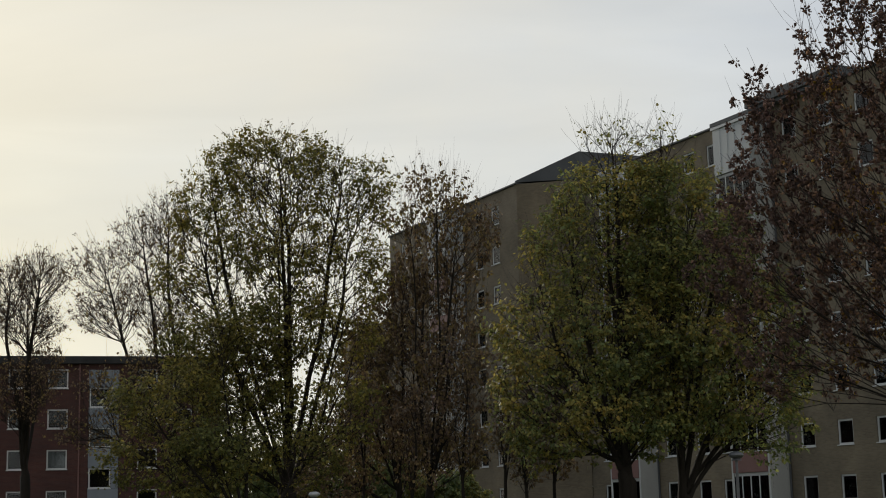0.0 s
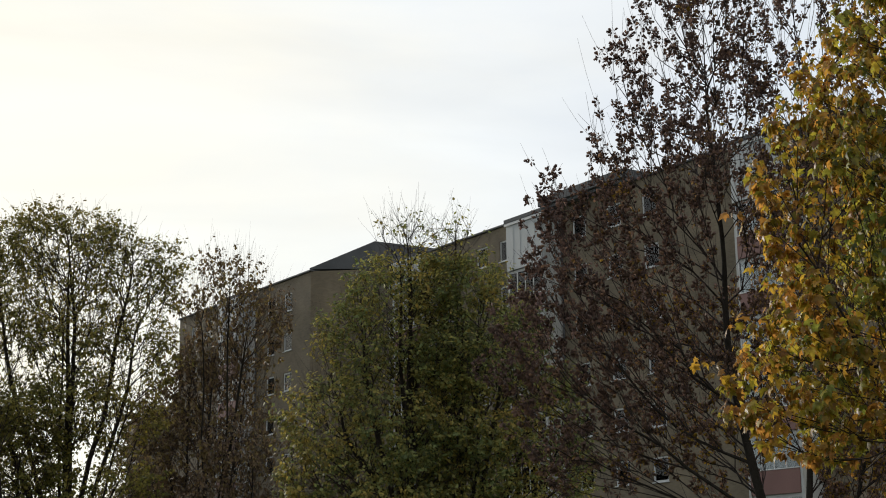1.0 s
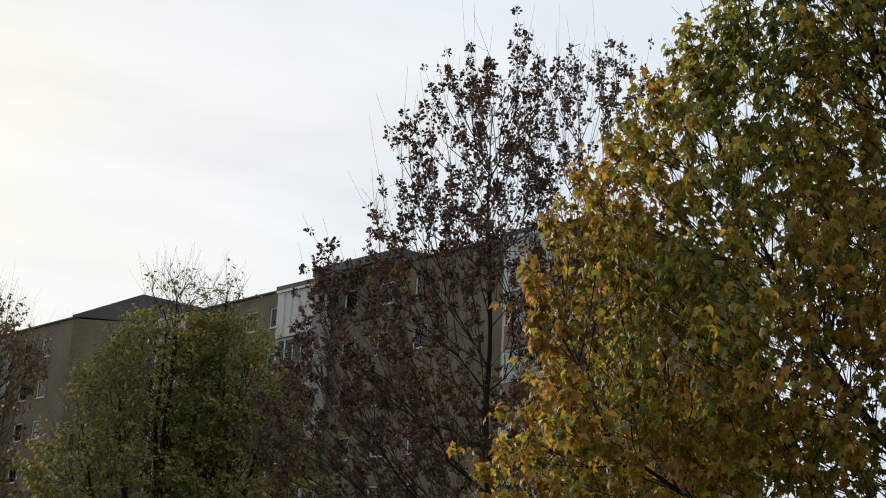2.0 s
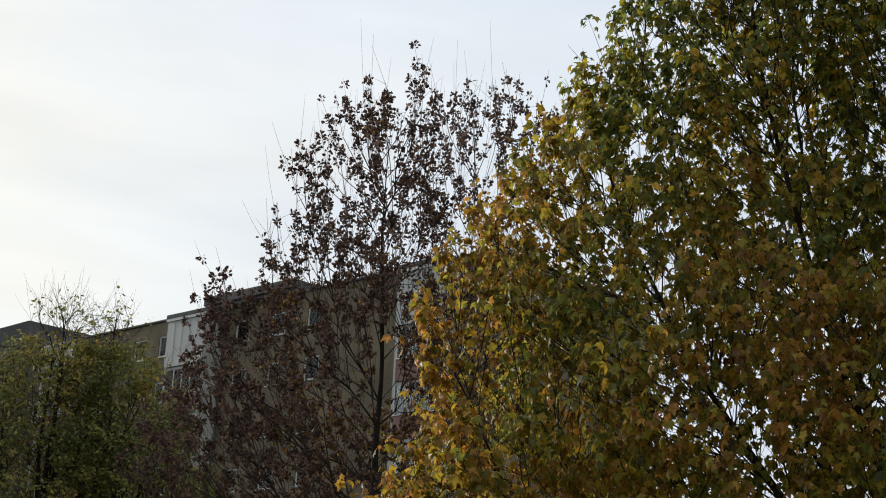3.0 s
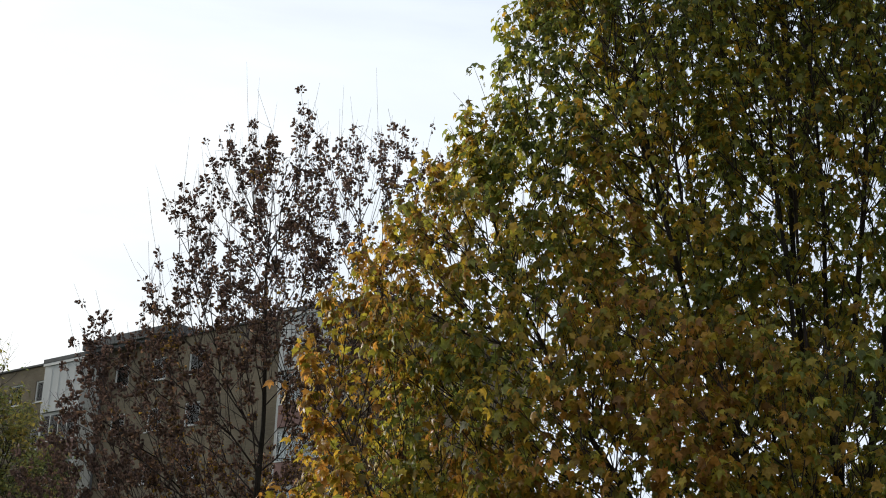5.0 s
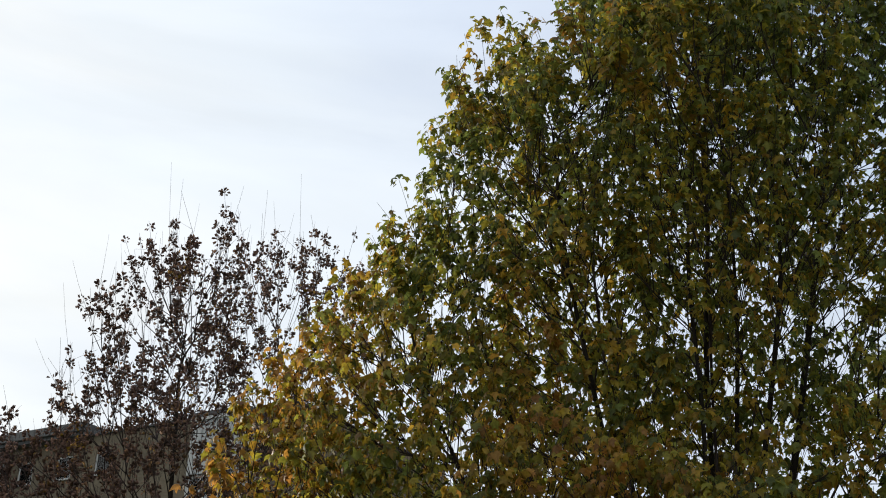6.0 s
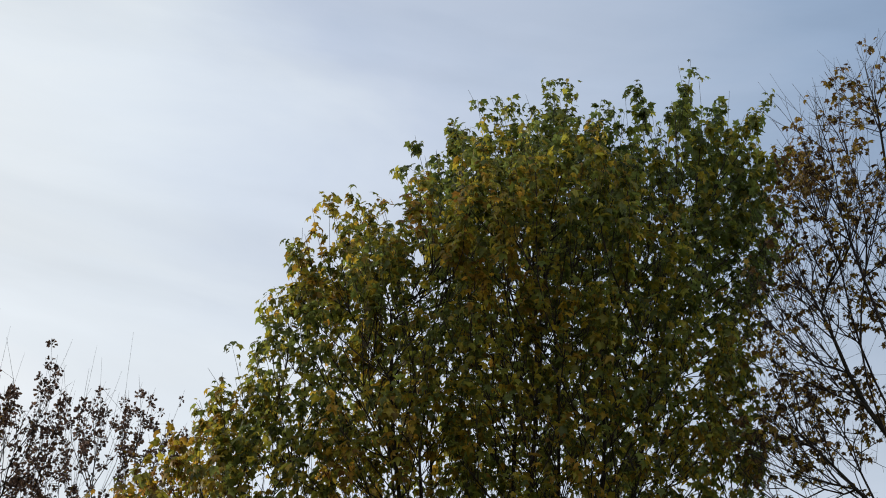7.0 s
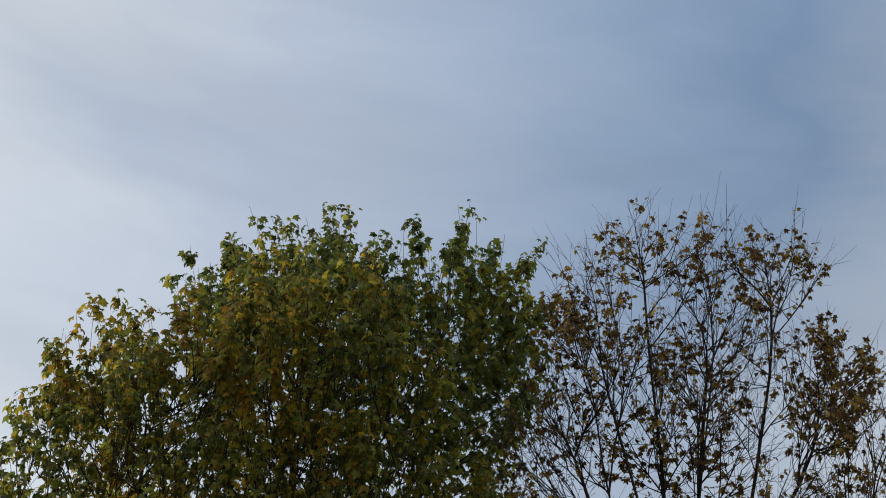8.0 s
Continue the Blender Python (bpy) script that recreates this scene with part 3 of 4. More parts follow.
def grow(rng, stems, lobes, nodes, balance=0.3, droop=1.2, inset=0.0, slope=-0.15):
    """Branch points spread through the lobes of the crown, each joined to the wood that it is cheapest to reach."""
    lob = np.array(lobes)
    lob[:, 3:] = np.maximum(lob[:, 3:] - inset, 0.35 * lob[:, 3:])
    depth = lob[:, 3]
    vol = lob[:, 3] * depth * lob[:, 4]
    pick = rng.choice(len(lob), nodes * 7, p=vol ** 0.9 / (vol ** 0.9).sum())
    d = rng.normal(size=(nodes * 7, 3))
    d *= (rng.uniform(0.1, 1.0, nodes * 7) ** 0.45 / np.linalg.norm(d, axis=1))[:, None]
    pool = lob[pick, :3] + d * np.stack((lob[pick, 3], depth[pick], lob[pick, 4]), 1)
    # of every seven, keep the one farthest from those already kept, so that the crown fills evenly
    pts = np.full((nodes, 3), 1e6)
    for i in range(nodes):
        c = pool[7 * i:7 * i + 7]
        gap = ((c[:, None] - pts[None, :max(i, 1)]) ** 2).sum(2).min(1)
        pts[i] = c[int(np.argmax(gap))]
    P, parent, path, way = [], [], [], []
    for stem in stems:
        stem = np.array(stem, float)
        seg = []
        for a, b in zip(stem, stem[1:]):
            k = max(2, int(np.linalg.norm(b - a) / 0.4))
            seg += [a + (b - a) * i / k for i in range(k)]
        seg.append(stem[-1])
        last = -1
        if P:
            last = int(np.argmin([np.linalg.norm(q - seg[0]) for q in P]))
        for i, q in enumerate(seg):
            w = min(1.0, i / 3) * 0.05
            q = q + rng.normal(size=3) * w
            parent.append(last)
            path.append(0.0 if last < 0 else path[last] + float(np.linalg.norm(q - P[last])) * 0.6)
            v = q - P[last] if last >= 0 else np.array([0, 0, 1.0])
            way.append(v / (np.linalg.norm(v) + 1e-9))
            P.append(q)
            last = len(P) - 1
    skip = 4
    best, cost = np.full(nodes, -1), np.full(nodes, 1e9)

    def offer(i):
        v = pts - P[i]
        dist = np.linalg.norm(v, axis=1)
        turn = 1 - (v @ way[i]) / np.maximum(dist, 1e-6)
        c = dist * (1 + 0.55 * turn) + balance * path[i] + droop * np.maximum(0, slope * dist - v[:, 2])
        better = c < cost
        cost[better], best[better] = c[better], i

    for i in range(skip, len(P)):
        offer(i)
    done = np.zeros(nodes, bool)
    for _ in range(nodes):
        c = np.where(done, 1e9, cost)
        j = int(np.argmin(c))
        done[j] = True
        i = int(best[j])
        a, b = P[i], pts[j]
        dist = float(np.linalg.norm(b - a))
        k = max(1, int(dist / 0.7))
        last = i
        side = rng.normal(size=3) * 0.04 * dist
        v0 = (b - a) * 0.08
        for s in range(1, k + 1):
            f = s / k
            q = a + (b - a) * f + side * math.sin(math.pi * f) + np.array([v0[0], v0[1], -0.04 * dist]) * math.sin(math.pi * f)
            step = q - P[last]
            way.append(step / (np.linalg.norm(step) + 1e-9))
            P.append(q)
            parent.append(last)
            path.append(path[last] + dist / k)
            last = len(P) - 1
        offer(last)
    # ease the kinks out of every run of wood
    P, parent = np.array(P), np.array(parent)
    first = np.full(len(P), -1)
    for i in range(len(P) - 1, 0, -1):
        if parent[i] >= 0:
            first[parent[i]] = i
    inner = np.where((parent >= 0) & (first >= 0))[0]
    for _ in range(3):
        P[inner] = 0.5 * P[inner] + 0.25 * (P[parent[inner]] + P[first[inner]])
    return P, parent


def tree(name, label, seed, base, lobes, nodes, base_r, leaf, mat, shoots=3, shoot_len=0.6, tufts=3.0, cluster=3, petiole=0.08, size=0.12, kind="maple", rise=0.8, spread=0.6, flat=0.5, hang=0.7, sides=6, bare_tip=0.0, whips=0.0, spurs=0, tip_r=0.004, balance=0.45, droop=1.6, fork=2.0, count=6, lean=(0.0, 0.0), thin_above=1e9, thin=0.45, extra=(), singles=0, leader=(), inset=0.2, reach=0.9, slope=0.0, patch=0.0, patch_scale=0.9, layered=1.0, airiness=1.05, hollow=0.28, plume=0.0, joints=2):
    """A tree: stem, limbs and twigs as tapered tubes, and a crown of single leaves in tufts along the twigs.
    hang: how far the blades droop; flat: how level the stalks spread; whips: share of shoots that end in a long bare tip; layered: above 1 the tufts gather in tiers; hollow: the least share of leaves in the shade of the inner crown; plume: how far the top shoots rise above the rest."""
    rng = np.random.default_rng(seed)
    o = np.array(base, float)
    stems = ([list(leader)] if leader else fan(rng, base, fork, lobes, count, lean)) + [list(s) for s in extra]
    stems = [[np.array(p, float) - o for p in s] for s in stems]
    lobes = [(x - o[0], y - o[1], z - o[2], rx, rz) for x, y, z, rx, rz in lobes]
    P, parent = grow(rng, stems, lobes, nodes, balance, droop, inset * shoot_len, slope)
    n = len(P)
    kids = [[] for _ in range(n)]
    load = np.ones(n)
    for i in range(n - 1, 0, -1):
        if parent[i] >= 0:
            load[parent[i]] += load[i]
            kids[parent[i]].append(i)
    rad = tip_r * 1.4 + (base_r - tip_r * 1.4) * ((load - 1) / load.max()) ** 0.6
    root = thing(name, Matrix.Translation(o), label, "shrub" if name == "shrub" else "tree")
    heavy, light = [], []
    todo = [(i, -1) for i in range(n) if parent[i] < 0]
    while todo:
        i, come = todo.pop()
        pts, rr = ([P[come]], [min(rad[come], rad[i] * 1.25)]) if come >= 0 else ([], [])
        while True:
            pts.append(P[i])
            rr.append(rad[i])
            if not kids[i]:
                break
            ks = sorted(kids[i], key=lambda k: -load[k])
            todo += [(k, i) for k in ks[1:]]
            i = ks[0]
        if len(pts) < 2:
            continue
        if come < 0:
            rr[0] *= 1.35
        (heavy if max(rr) > 0.028 and len(pts) > 3 else light).append((pts, rr))
    # shoots from the ends and along the outer wood
    outer = np.where(load < 14)[0]
    outer = outer[outer > 4]
    # leaves thin out in the shade inside the crown
    crowd = np.array([(((P[outer] - P[i]) ** 2).sum(1) < reach * reach).sum() for i in outer], float)
    airy = np.clip(0.85 + airiness - crowd / np.median(crowd) * airiness, hollow, 1.25)
    heart = P[outer].mean(0)
    twigs, lp, la, lf, ls = [], [], [], [], []

    def foliage(pts, amount, out):
        """Tufts of leaves along one shoot, their stalks spread round it."""
        pts = np.array(pts)
        for _ in range(rng.poisson(amount)):
            q = rng.uniform(0.12, 1.0 - bare_tip) ** 0.8 * (len(pts) - 1)
            j = min(int(q), len(pts) - 2)
            at = pts[j] + (pts[j + 1] - pts[j]) * (q - j)
            for _ in range(max(1, rng.poisson(cluster))):
                w = rng.normal(size=3) + out * 0.5
                w[2] *= flat
                w /= np.linalg.norm(w) + 1e-9
                lp.append(at + w * petiole * rng.uniform(0.4, 1.3))
                la.append(w * 0.75 + rng.normal(size=3) * 0.25 + np.array([0, 0, -hang * rng.uniform(0.3, 1.5)]))
                lf.append(np.array([0, 0, 0.7]) + out * 0.45 + w * 0.35 + rng.normal(size=3) * 0.3)
                ls.append(size * rng.uniform(0.5, 1.25))

    for i, light_share in zip(outer, airy):
        v = P[i] - P[parent[i]]
        v = v / (np.linalg.norm(v) + 1e-9)
        out = P[i] - heart
        out = out / (np.linalg.norm(out) + 1e-9)
        # leaves hold on in tufts, with thin places between
        at = Vector((P[i][0], P[i][1], P[i][2] * layered)) * patch_scale + Vector((seed, 0, 0))
        light_share *= min(2.2, max(0.05, 1 + 3.0 * patch * noise.noise(at)))
        if P[i][2] > thin_above:
            light_share *= thin
        m = shoots if load[i] < 4 else max(1, shoots - 2)
        for _ in range(m):
            # the topmost shoots stand up as plumes
            crest = plume if load[i] < 3 and out[2] > 0.45 else 0.0
            d = v * 0.8 + rng.normal(size=3) * spread * (1 - 0.4 * min(1, crest)) + out * 0.25 + np.array([0, 0, rise + crest])
            d /= np.linalg.norm(d)
            L = shoot_len * rng.uniform(0.45, 1.25 + 0.8 * crest)
            bend = rng.normal(size=3) * 0.10 + np.array([0, 0, 0.14 * rise])
            pts = [P[i] + d * L * f + bend * L * f * f for f in np.linspace(0, 1, joints + 1)]
            twigs.append((pts, list(np.linspace(tip_r, tip_r * 0.5, joints + 1))))
            foliage(pts, tufts * light_share * L / (0.85 * shoot_len), out)
            tip = pts[-1] - pts[-2]
            tip /= np.linalg.norm(tip) + 1e-9
            if rng.random() < whips:
                far = pts[-1] + tip * L * rng.uniform(0.2, 0.7) + np.array([0, 0, 0.1 * L])
                twigs.append(([pts[-1], far], [tip_r * 0.6, tip_r * 0.35]))
            for k in range(spurs):
                j = 1 + k % (joints - 1)
                w = tip + rng.normal(size=3) * 0.75
                w /= np.linalg.norm(w)
                reachout = L * rng.uniform(0.25, 0.55)
                spur = [pts[j], pts[j] + w * reachout + np.array([0, 0, 0.1 * reachout * rise])]
                twigs.append((spur, [tip_r * 0.7, tip_r * 0.4]))
                foliage(spur, tufts * light_share * 0.4, out)
    heavy.sort(key=lambda c: -max(c[1]))
    part("trunk", tubes("trunk", heavy[:1], sides + 2, M_BARK), None, root)
    for c in heavy[1:]:
        part("limb", tubes("limb", [c], sides, M_BARK), None, root)
    wood = part("twig_growth", tubes("twig_growth", light + twigs, 3, M_TWIG), None, root)
    tagged(wood, kind="stuff")
    lp, la, lf, ls = np.array(lp), np.array(la), np.array(lf), np.array(ls)
    order = np.argsort(lp[:, 1])
    own, rest = order[:singles], order[singles:]
    crown = part("crown", leaf_mesh("crown", kind, lp[rest], la[rest], lf[rest], ls[rest], rng, mat), None, root, leaf)
    tagged(crown, kind="stuff")
    # the leaves of the front boughs, one by one
    if singles:
        shapes = [leaf_mesh("leaf", kind, np.zeros((1, 3)), np.array([[0.0, 1.0, 0.0]]), np.array([[0.0, 0.0, 1.0]]), np.ones(1), rng, mat) for _ in range(4)]
        for k, i in enumerate(own):
            ob = part("leaf", shapes[k % 4], None, root)
            turn = Vector(la[i]).to_track_quat("Y", "Z")
            ob.matrix_basis = Matrix.LocRotScale(Vector(lp[i]), turn, Vector((ls[i],) * 3))
    return root


MAPLE = [(10.1, 12.4, 11.6, 1.95, 1.4), (9.7, 11.7, 12.3, 0.8, 0.9), (11.1, 10.9, 11.1, 1.65, 2.2), (8.6, 13.0, 9.9, 1.2, 1.5), (9.4, 11.3, 9.9, 2.2, 1.7), (9.9, 11.9, 9.4, 2.35, 3.1), (8.1, 12.4, 8.6, 1.65, 2.3), (10.3, 11.3, 8.4, 2.0, 2.8), (10.5, 10.2, 8.0, 1.2, 1.7), (11.2, 11.0, 7.1, 1.6, 1.3),
    (9.1, 12.8, 7.0, 2.0, 2.8), (7.6, 13.4, 7.2, 1.6, 2.0), (10.0, 12.7, 5.8, 1.6, 2.0), (7.2, 13.4, 5.6, 2.0, 2.5), (8.9, 10.8, 4.3, 1.6, 1.7), (7.4, 14.8, 4.9, 1.45, 1.4), (7.9, 12.1, 4.4, 2.0, 2.0), (7.2, 13.7, 4.0, 2.2, 1.5), (5.9, 13.7, 3.4, 1.5, 1.2), (6.2, 14.0, 5.2, 1.4, 1.7), (10.2, 11.6, 4.6, 1.6, 1.9), (10.8, 10.4, 5.5, 1.6, 1.7)]
tree("maple_tree", "tall maple with dense green leaves turning gold", 11, (9.88, 11.55, -0.1),
    MAPLE, 3500, 0.14, "maple leaves from green through gold to rust", L_MAPLE, shoots=3, shoot_len=0.52, tufts=3.05, cluster=3, petiole=0.08, size=0.096, inset=0.85, slope=0.3, kind="maple", rise=0.8, spread=0.5, flat=0.6, hang=1.0, fork=2.0, count=16, patch=0.33, patch_scale=1.15, layered=1.25, airiness=1.6, hollow=0.08, plume=0.5, joints=3, singles=300)

DARK = [(10.0, 24.8, 11.9, 0.8, 1.1), (10.4, 23.4, 11.5, 0.8, 1.0), (7.8, 24.7, 11.3, 0.95, 0.95), (8.3, 23.9, 11.0, 1.0, 1.4), (9.0, 24.3, 10.3, 1.1, 1.5), (6.8, 23.8, 10.0, 0.7, 0.95), (9.6, 24.0, 9.8, 1.0, 1.3), (8.3, 25.4, 9.7, 1.3, 0.95), (6.9, 24.6, 8.9, 0.9, 0.8), (7.8, 23.2, 8.2, 0.95, 0.7),
    (8.8, 23.9, 8.0, 1.0, 1.0), (6.3, 25.0, 7.0, 1.3, 1.8), (7.4, 24.7, 6.8, 1.3, 1.8), (5.4, 25.2, 5.3, 1.15, 1.3), (7.3, 25.5, 5.2, 1.55, 2.0), (8.9, 25.3, 5.2, 1.2, 1.7), (8.5, 25.4, 4.4, 1.3, 1.8), (6.6, 25.8, 3.8, 1.45, 1.0), (10.2, 24.3, 7.6, 1.3, 1.8), (9.4, 24.3, 6.4, 1.1, 2.2), (11.1, 24.2, 4.0, 1.7, 2.0)]
tree("withered_tree", "tall tree with dark withered brown leaves in clusters", 12, (9.15, 24.3, -0.1),
    DARK, 1150, 0.125, "withered dark brown leaf clusters", L_DARK, shoots=2, shoot_len=0.72, tufts=2.5, cluster=12, petiole=0.045, size=0.068, slope=0.45, kind="curled", rise=1.2, spread=0.4, flat=1.0, hang=0.5, bare_tip=0.08, whips=0.2, spurs=1, tip_r=0.005, airiness=0.3, inset=0.3, leader=((9.15, 24.3, -0.1), (8.95, 24.4, 2.4), (8.62, 24.5, 4.2), (8.45, 24.6, 6.0), (8.42, 24.6, 8.0), (8.28, 24.65, 10.2), (8.4, 24.8, 12.0)), thin_above=9.0, thin=0.6, patch=0.2, patch_scale=1.2, plume=0.7, count=1,
    extra=([(9.1, 24.3, 0.9), (9.75, 24.5, 3.2), (9.8, 24.6, 6.5), (10.3, 24.5, 10.3)], [(9.1, 24.3, 0.6), (10.3, 24.2, 2.8), (11.3, 24.2, 6.0)]))

OAKA = [(4.9, 41.4, 11.6, 1.2, 0.8), (4.7, 41.8, 9.8, 1.6, 1.6), (3.6, 41.6, 8.2, 1.5, 1.5), (5.2, 41.9, 7.8, 1.9, 2.0), (2.9, 41.5, 6.3, 1.5, 1.6), (4.6, 41.8, 5.6, 2.3, 2.2), (2.6, 41.4, 4.6, 1.5, 1.2), (4.5, 41.6, 3.9, 2.2, 1.2), (3.2, 41.6, 3.3, 1.5, 0.8)]
tree("broad_tree", "broad tree with dull green and ochre leaves on forked stems", 13, (4.89, 41.71, -0.1),
    OAKA, 1500, 0.26, "dull green and ochre leaves", L_OAK, shoots=3, shoot_len=0.6, tufts=3.0, cluster=4, petiole=0.13, size=0.11, kind="simple", rise=0.4, spread=0.65, flat=0.35, hang=0.35, slope=0.25, fork=2.8, count=9, thin_above=10.9, thin=0.12, reach=1.2, patch=0.5, patch_scale=0.9, layered=1.8, whips=0.5, tip_r=0.005, airiness=1.4, hollow=0.12)
OAKB = [(6.3, 42.0, 11.6, 0.9, 0.8), (6.4, 42.0, 9.9, 1.6, 1.5), (7.7, 42.0, 8.7, 1.3, 1.5), (6.9, 41.8, 7.8, 2.1, 2.0), (8.5, 42.0, 6.6, 1.5, 1.6), (6.9, 42.1, 5.6, 2.2, 2.0), (8.8, 42.0, 5.0, 1.5, 1.3), (7.0, 42.3, 4.1, 2.0, 1.1), (9.4, 42.5, 5.4, 1.0, 1.2), (8.7, 42.4, 3.6, 1.3, 0.9)]
tree("broad_tree", "broad tree with dull green leaves on three dark stems", 14, (6.56, 42.5, -0.1),
    OAKB, 1500, 0.28, "dull green and ochre leaves", L_OAK, shoots=3, shoot_len=0.6, tufts=3.0, cluster=4, petiole=0.13, size=0.11, kind="simple", rise=0.4, spread=0.65, flat=0.35, hang=0.35, slope=0.25, fork=2.0, count=9, thin_above=11.0, thin=0.12, reach=1.2, patch=0.5, patch_scale=0.9, layered=1.8, whips=0.5, tip_r=0.005, airiness=1.4, hollow=0.12)

LIME = [(-5.0, 44.75, 11.6, 2.4, 1.3), (-7.0, 44.8, 10.4, 1.45, 1.4), (-3.0, 44.6, 10.8, 1.6, 1.4), (-7.3, 45.0, 8.5, 1.5, 1.5), (-5.0, 44.7, 9.4, 2.3, 1.7), (-2.9, 44.6, 8.6, 1.4, 1.5), (-6.9, 44.4, 6.5, 1.6, 1.3),
    (-4.6, 44.6, 6.9, 2.2, 1.4), (-2.9, 44.6, 6.6, 1.0, 1.1), (-7.6, 44.6, 4.7, 1.3, 1.0), (-5.8, 44.2, 4.5, 1.7, 1.2), (-6.6, 44.3, 3.0, 1.7, 0.8), (-3.2, 44.8, 4.4, 1.3, 1.2)]
tree("round_tree", "round-crowned tree with thinning olive leaves", 15, (-4.74, 44.75, -0.1),
    LIME, 2400, 0.27, "thin olive and yellow-green leaves", L_LIME, shoots=3, shoot_len=0.5, tufts=3.0, cluster=3, petiole=0.1, size=0.098, kind="simple", rise=0.45, spread=0.6, flat=0.4, hang=0.4, slope=0.4, fork=2.6, count=14, reach=1.2, patch=0.45, patch_scale=0.8, layered=1.6, whips=0.5, tip_r=0.005)

UNDER = [(-7.1, 41.7, 4.8, 1.12, 0.96), (-5.9, 43.6, 5.4, 1.33, 1.17), (-6.3, 41.0, 3.2, 1.3, 1.1), (-8.2, 40.5, 4.5, 0.78, 0.78), (-7.4, 42.5, 3.0, 0.98, 0.82), (-4.0, 42.6, 2.9, 0.97, 0.97), (-6.3, 41.8, 6.4, 0.96, 0.81), (-7.9, 41.9, 3.8, 0.9, 1.0), (-8.6, 42.0, 3.0, 0.9, 0.9), (-7.0, 41.5, 2.6, 1.2, 0.9)]
tree("low_tree", "low spreading tree with olive and yellow-green leaves", 21, (-5.6, 41.6, -0.1),
    UNDER, 900, 0.13, "olive and yellow-green leaves", L_LIME, shoots=3, shoot_len=0.5, tufts=2.9, cluster=3, petiole=0.1, size=0.1, kind="simple", rise=0.3, flat=0.35, hang=0.35, fork=1.2, count=7, patch=0.9, patch_scale=0.8, layered=2.0)

SLIM = [(-11.7, 50.5, 9.8, 0.99, 0.90), (-10.2, 49.9, 10.5, 0.98, 1.18), (-9.2, 49.4, 10.8, 0.96, 1.17), (-11.0, 49.1, 8.1, 1.34, 0.96), (-9.8, 49.9, 8.5, 1.36, 1.17), (-9.3, 48.2, 5.7, 1.30, 1.12), (-10.5, 49.8, 4.4, 1.15, 0.96), (-11.5, 49.2, 5.7, 0.77, 0.77), (-12.1, 50.0, 4.3, 0.97, 0.78), (-9.1, 49.1, 7.3, 0.95, 1.14)]
tree("leaning_tree", "leaning tree, nearly bare, with a few yellow leaves", 16, (-8.26, 49.31, -0.1),
    SLIM, 900, 0.17, "sparse yellow-brown leaves", L_BROWN, shoots=3, shoot_len=0.6, tufts=0.9, cluster=2, petiole=0.08, size=0.085, kind="simple", rise=0.6, slope=0.4, fork=3.2, count=6, lean=(-0.8, 0.3), whips=0.4, spurs=2, tip_r=0.0055)
EDGE = [(-15.5, 53.0, 9.5, 0.95, 1.06), (-14.1, 51.8, 9.7, 1.03, 0.93), (-14.7, 52.3, 8.2, 1.24, 0.83), (-15.0, 52.3, 5.8, 1.24, 1.24), (-15.2, 56.0, 6.9, 0.88, 1.10)]
tree("slender_tree", "slender tree with fine bare twigs before red brick", 17, (-15.14, 53.91, -0.1),
    EDGE, 800, 0.18, "a few brown leaves", L_BROWN, shoots=3, shoot_len=0.6, tufts=0.8, cluster=2, petiole=0.08, size=0.085, kind="simple", rise=0.6, slope=0.4, fork=3.6, count=6, whips=0.4, spurs=2, tip_r=0.0055)

BROWNA = [(-0.2, 48.1, 11.4, 1.1, 0.9), (-1.1, 49.0, 10.6, 0.9, 0.9), (0.5, 50.0, 10.4, 1.5, 1.3), (-0.7, 51.7, 8.6, 1.8, 1.7), (0.5, 52.0, 8.4, 1.1, 1.7), (-1.1, 51.0, 6.3, 1.7, 1.5), (0.2, 48.6, 5.3, 1.4, 1.5), (0.4, 50.0, 6.3, 1.1, 1.3), (0.0, 49.5, 3.4, 1.5, 1.0)]
tree("russet_tree", "upright tree with russet and brown leaves", 18, (-0.63, 50.0, -0.1),
    BROWNA, 1100, 0.15, "russet and brown leaves", L_BROWN, shoots=3, shoot_len=0.7, tufts=1.5, cluster=3, petiole=0.07, size=0.12, kind="simple", rise=0.9, spread=0.5, flat=0.8, bare_tip=0.1, slope=0.5, fork=2.6, count=9, whips=0.6, patch=0.35, plume=0.5)
BROWNB = [(-1.4, 52.2, 8.9, 0.9, 1.3), (-2.2, 52.5, 7.2, 1.4, 1.5), (-3.0, 50.6, 5.7, 1.2, 1.4), (-2.2, 52.5, 4.4, 1.8, 1.4), (-3.7, 51.2, 3.7, 1.1, 1.3), (-1.0, 52.0, 3.7, 1.3, 1.0), (-3.8, 51.0, 2.4, 1.3, 1.1)]
tree("russet_tree", "smaller russet tree with yellowing lower boughs", 19, (-1.72, 51.97, -0.1),
    BROWNB, 900, 0.15, "russet and yellow-brown leaves", L_BROWN, shoots=3, shoot_len=0.6, tufts=3.0, cluster=3, petiole=0.08, size=0.11, kind="simple", rise=0.6, flat=0.6, slope=0.4, fork=2.2, count=7, patch=0.4)

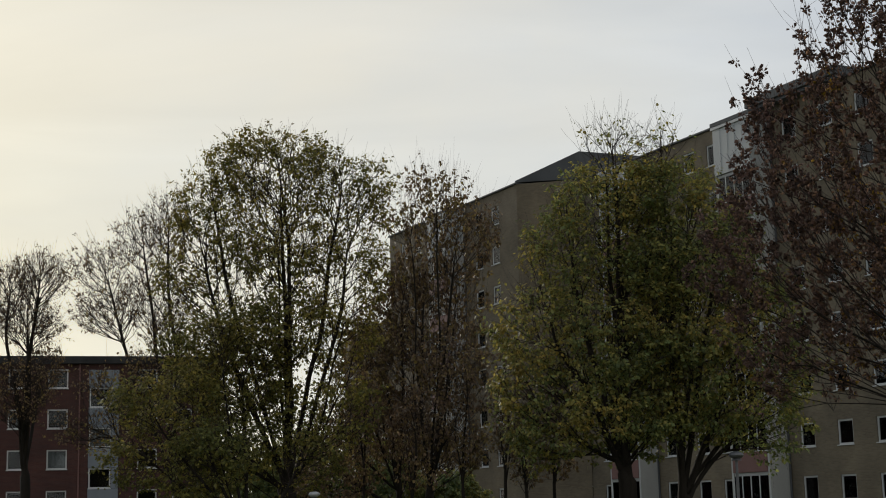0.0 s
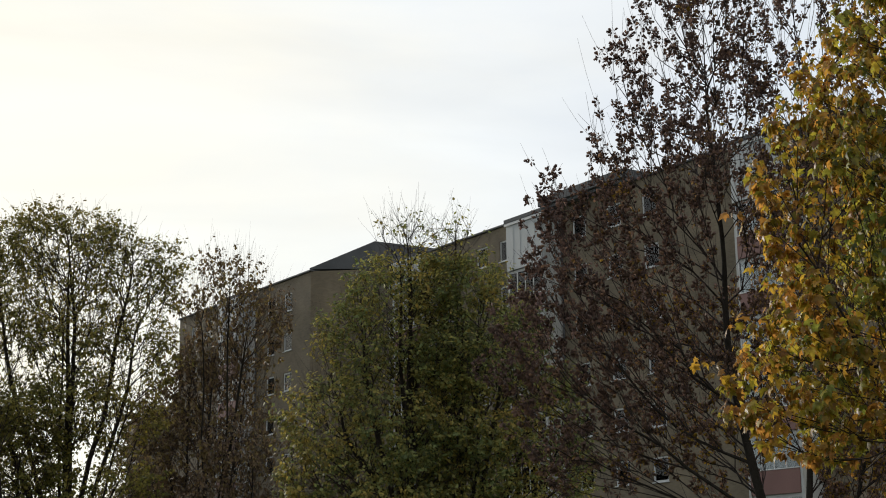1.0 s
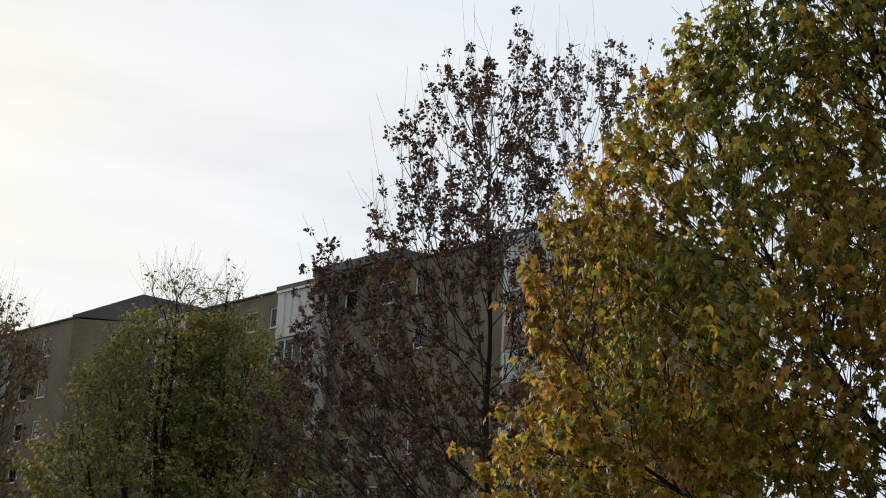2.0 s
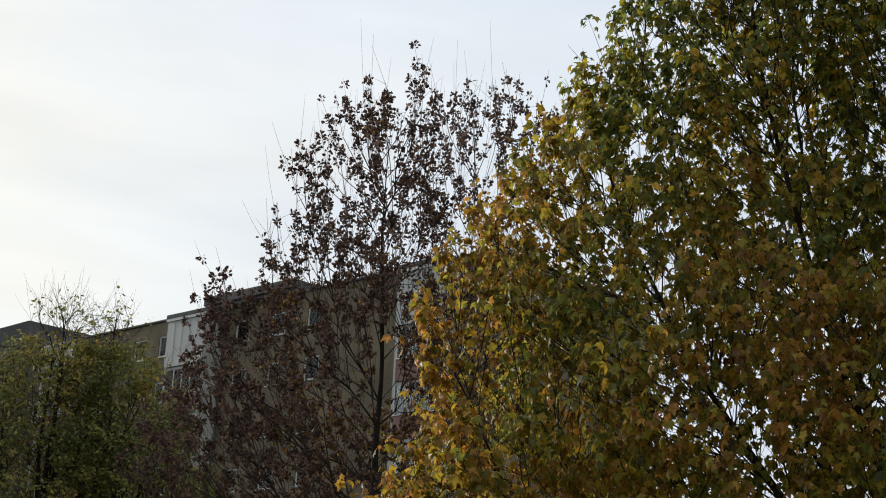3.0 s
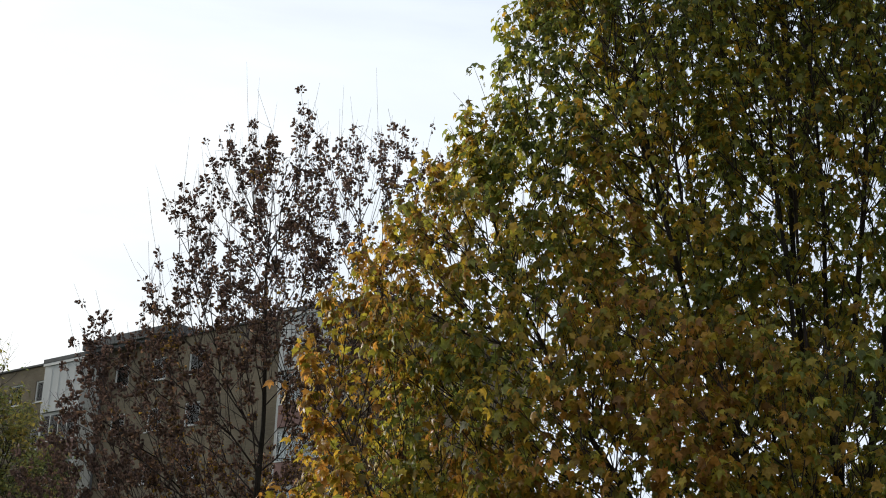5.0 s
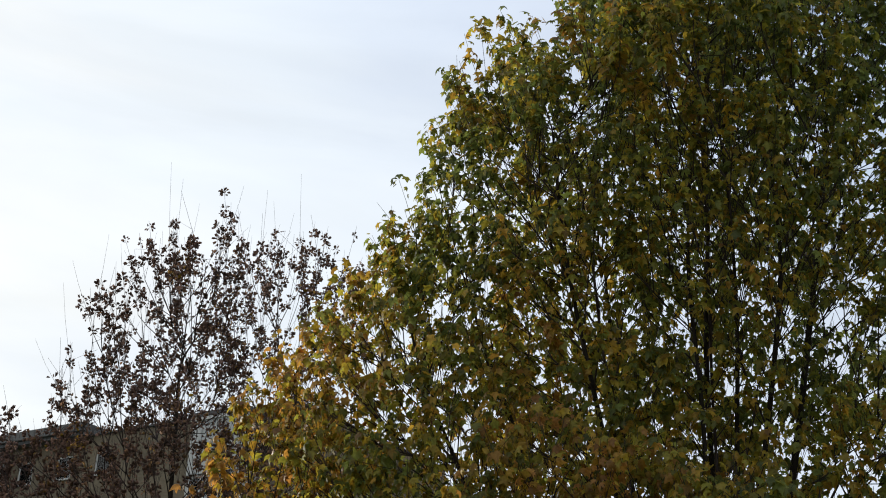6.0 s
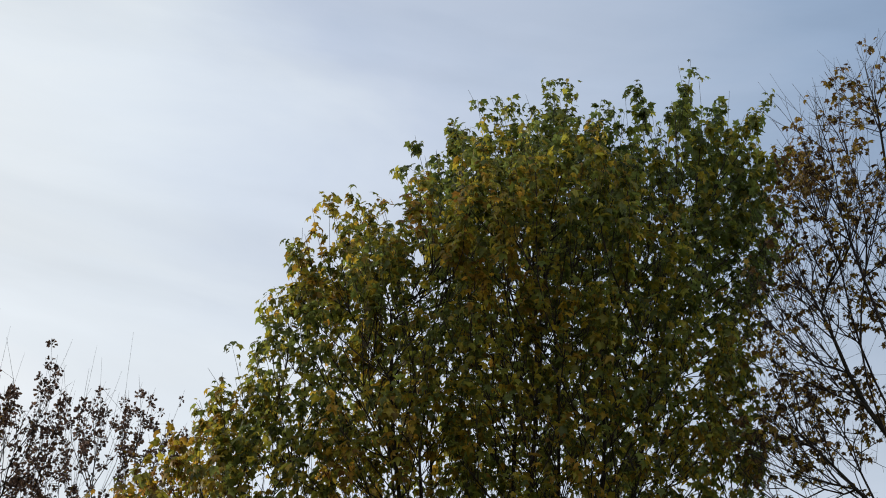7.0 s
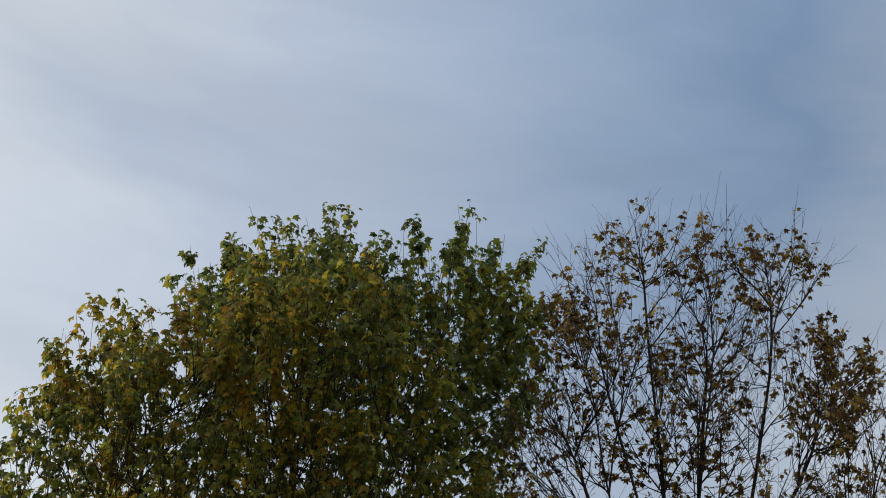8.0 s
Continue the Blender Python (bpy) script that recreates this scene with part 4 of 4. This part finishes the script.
BARE = [(11.5, 8.3, 12.2, 0.45, 0.55), (10.7, 8.3, 11.2, 0.45, 0.5), (11.8, 7.6, 11.8, 0.6, 0.5), (12.4, 7.0, 11.8, 0.6, 0.5), (10.7, 8.1, 10.1, 0.7, 0.7), (12.2, 7.7, 10.9, 0.85, 0.7), (12.4, 6.5, 10.2, 0.65, 0.6), (11.0, 8.6, 9.6, 0.7, 0.7), (11.8, 7.7, 9.6, 0.9, 0.7),
    (12.2, 6.3, 9.2, 0.65, 0.6), (11.3, 9.0, 11.2, 0.35, 0.6), (12.3, 5.8, 9.5, 0.4, 0.5), (11.3, 8.9, 8.3, 0.7, 0.7), (10.7, 8.9, 7.6, 0.6, 1.0), (12.0, 6.8, 8.2, 0.8, 0.7), (12.3, 5.9, 8.2, 0.7, 0.7), (10.5, 8.6, 9.0, 0.6, 1.0)]
tree("bare_tree", "half-bare maple with a few brown and yellow leaves", 20, (11.62, 7.81, -0.1),
    BARE, 1150, 0.075, "the last brown and yellow leaves", L_BARE, shoots=2, shoot_len=0.46, tufts=0.85, cluster=3, petiole=0.045, size=0.064, kind="maple", rise=0.55, spread=0.5, bare_tip=0.1, hang=0.6, slope=0.45, fork=7.3, count=12, lean=(0.0, 0.0), whips=0.3, spurs=2, tip_r=0.0036, patch=0.7, patch_scale=1.0, joints=3)


# low shrubs under the trees
SHRUBS = ((-9.0, 64.0, 4.6), (-7.4, 61.0, 4.4), (-5.9, 63.0, 5.0), (-4.3, 62.0, 4.8), (-2.3, 61.0, 4.2), (0.2, 60.0, 3.0))
for k, (x, y, h) in enumerate(SHRUBS):
    bush = [(x, y, h * 0.5, 1.2, h * 0.5), (x + 0.8, y + 0.3, h * 0.4, 0.8, h * 0.4), (x - 0.8, y - 0.2, h * 0.45, 0.8, h * 0.45)]
    tree("shrub", "dense dark green shrub under the trees", 50 + k, (x, y, -0.1), bush, 420, 0.05, "small dark green leaves", L_OAK, shoots=3, shoot_len=0.35, tufts=4, cluster=3, petiole=0.07, size=0.14, kind="simple", rise=0.5, fork=0.3, count=3)

# young trees on thin stems before the far block
for k, (x, y, h) in enumerate(((0.45, 46.0, 5.6), (1.75, 46.5, 6.2), (2.3, 45.0, 4.8), (3.25, 46.0, 5.0), (-2.6, 46.0, 5.2), (-1.1, 45.5, 4.6))):
    young = [(x + 0.1, y, h * 0.55, 0.55, 0.7), (x - 0.15, y + 0.2, h * 0.75, 0.6, 0.8), (x + 0.1, y - 0.1, h * 0.95, 0.45, 0.6)]
    tree("young_tree", "young slender tree with sparse russet leaves", 30 + k, (x, y, -0.1), young, 90, 0.055, "sparse russet leaves", L_BROWN, shoots=3, shoot_len=0.5, tufts=2.2, cluster=2, petiole=0.08, size=0.1, kind="simple", rise=0.8, fork=h * 0.45, count=3, whips=0.3)


# ---------------------------------------------------------------- lamps on the lawn
def park_lamp(x, y, h, r, glass):
    root = thing("park_lamp", Matrix.Translation((x, y, -0.1)), "slim steel lamp post with a domed head", "street lamp", "park lamps")
    bm = bmesh.new()
    bmesh.ops.create_cone(bm, cap_ends=True, segments=12, radius1=0.05, radius2=0.035, depth=h, matrix=Matrix.Translation((0, 0, h / 2)))
    part("post", bm, M_POST, root)
    bm = bmesh.new()
    bmesh.ops.create_uvsphere(bm, u_segments=16, v_segments=8, radius=r, matrix=Matrix.Translation((0, 0, h + 0.02)) @ Matrix.Diagonal((1, 1, 0.5, 1)))
    part("lamp_head", bm, glass, root)
    bm = bmesh.new()
    bmesh.ops.create_cone(bm, cap_ends=True, segments=16, radius1=r * 0.7, radius2=r * 0.3, depth=0.1, matrix=Matrix.Translation((0, 0, h - 0.07)))
    part("collar", bm, M_POST, root)


park_lamp(-3.54, 39.84, 2.1, 0.15, M_OPAL)
park_lamp(7.5, 39.3, 2.85, 0.2, M_POST)
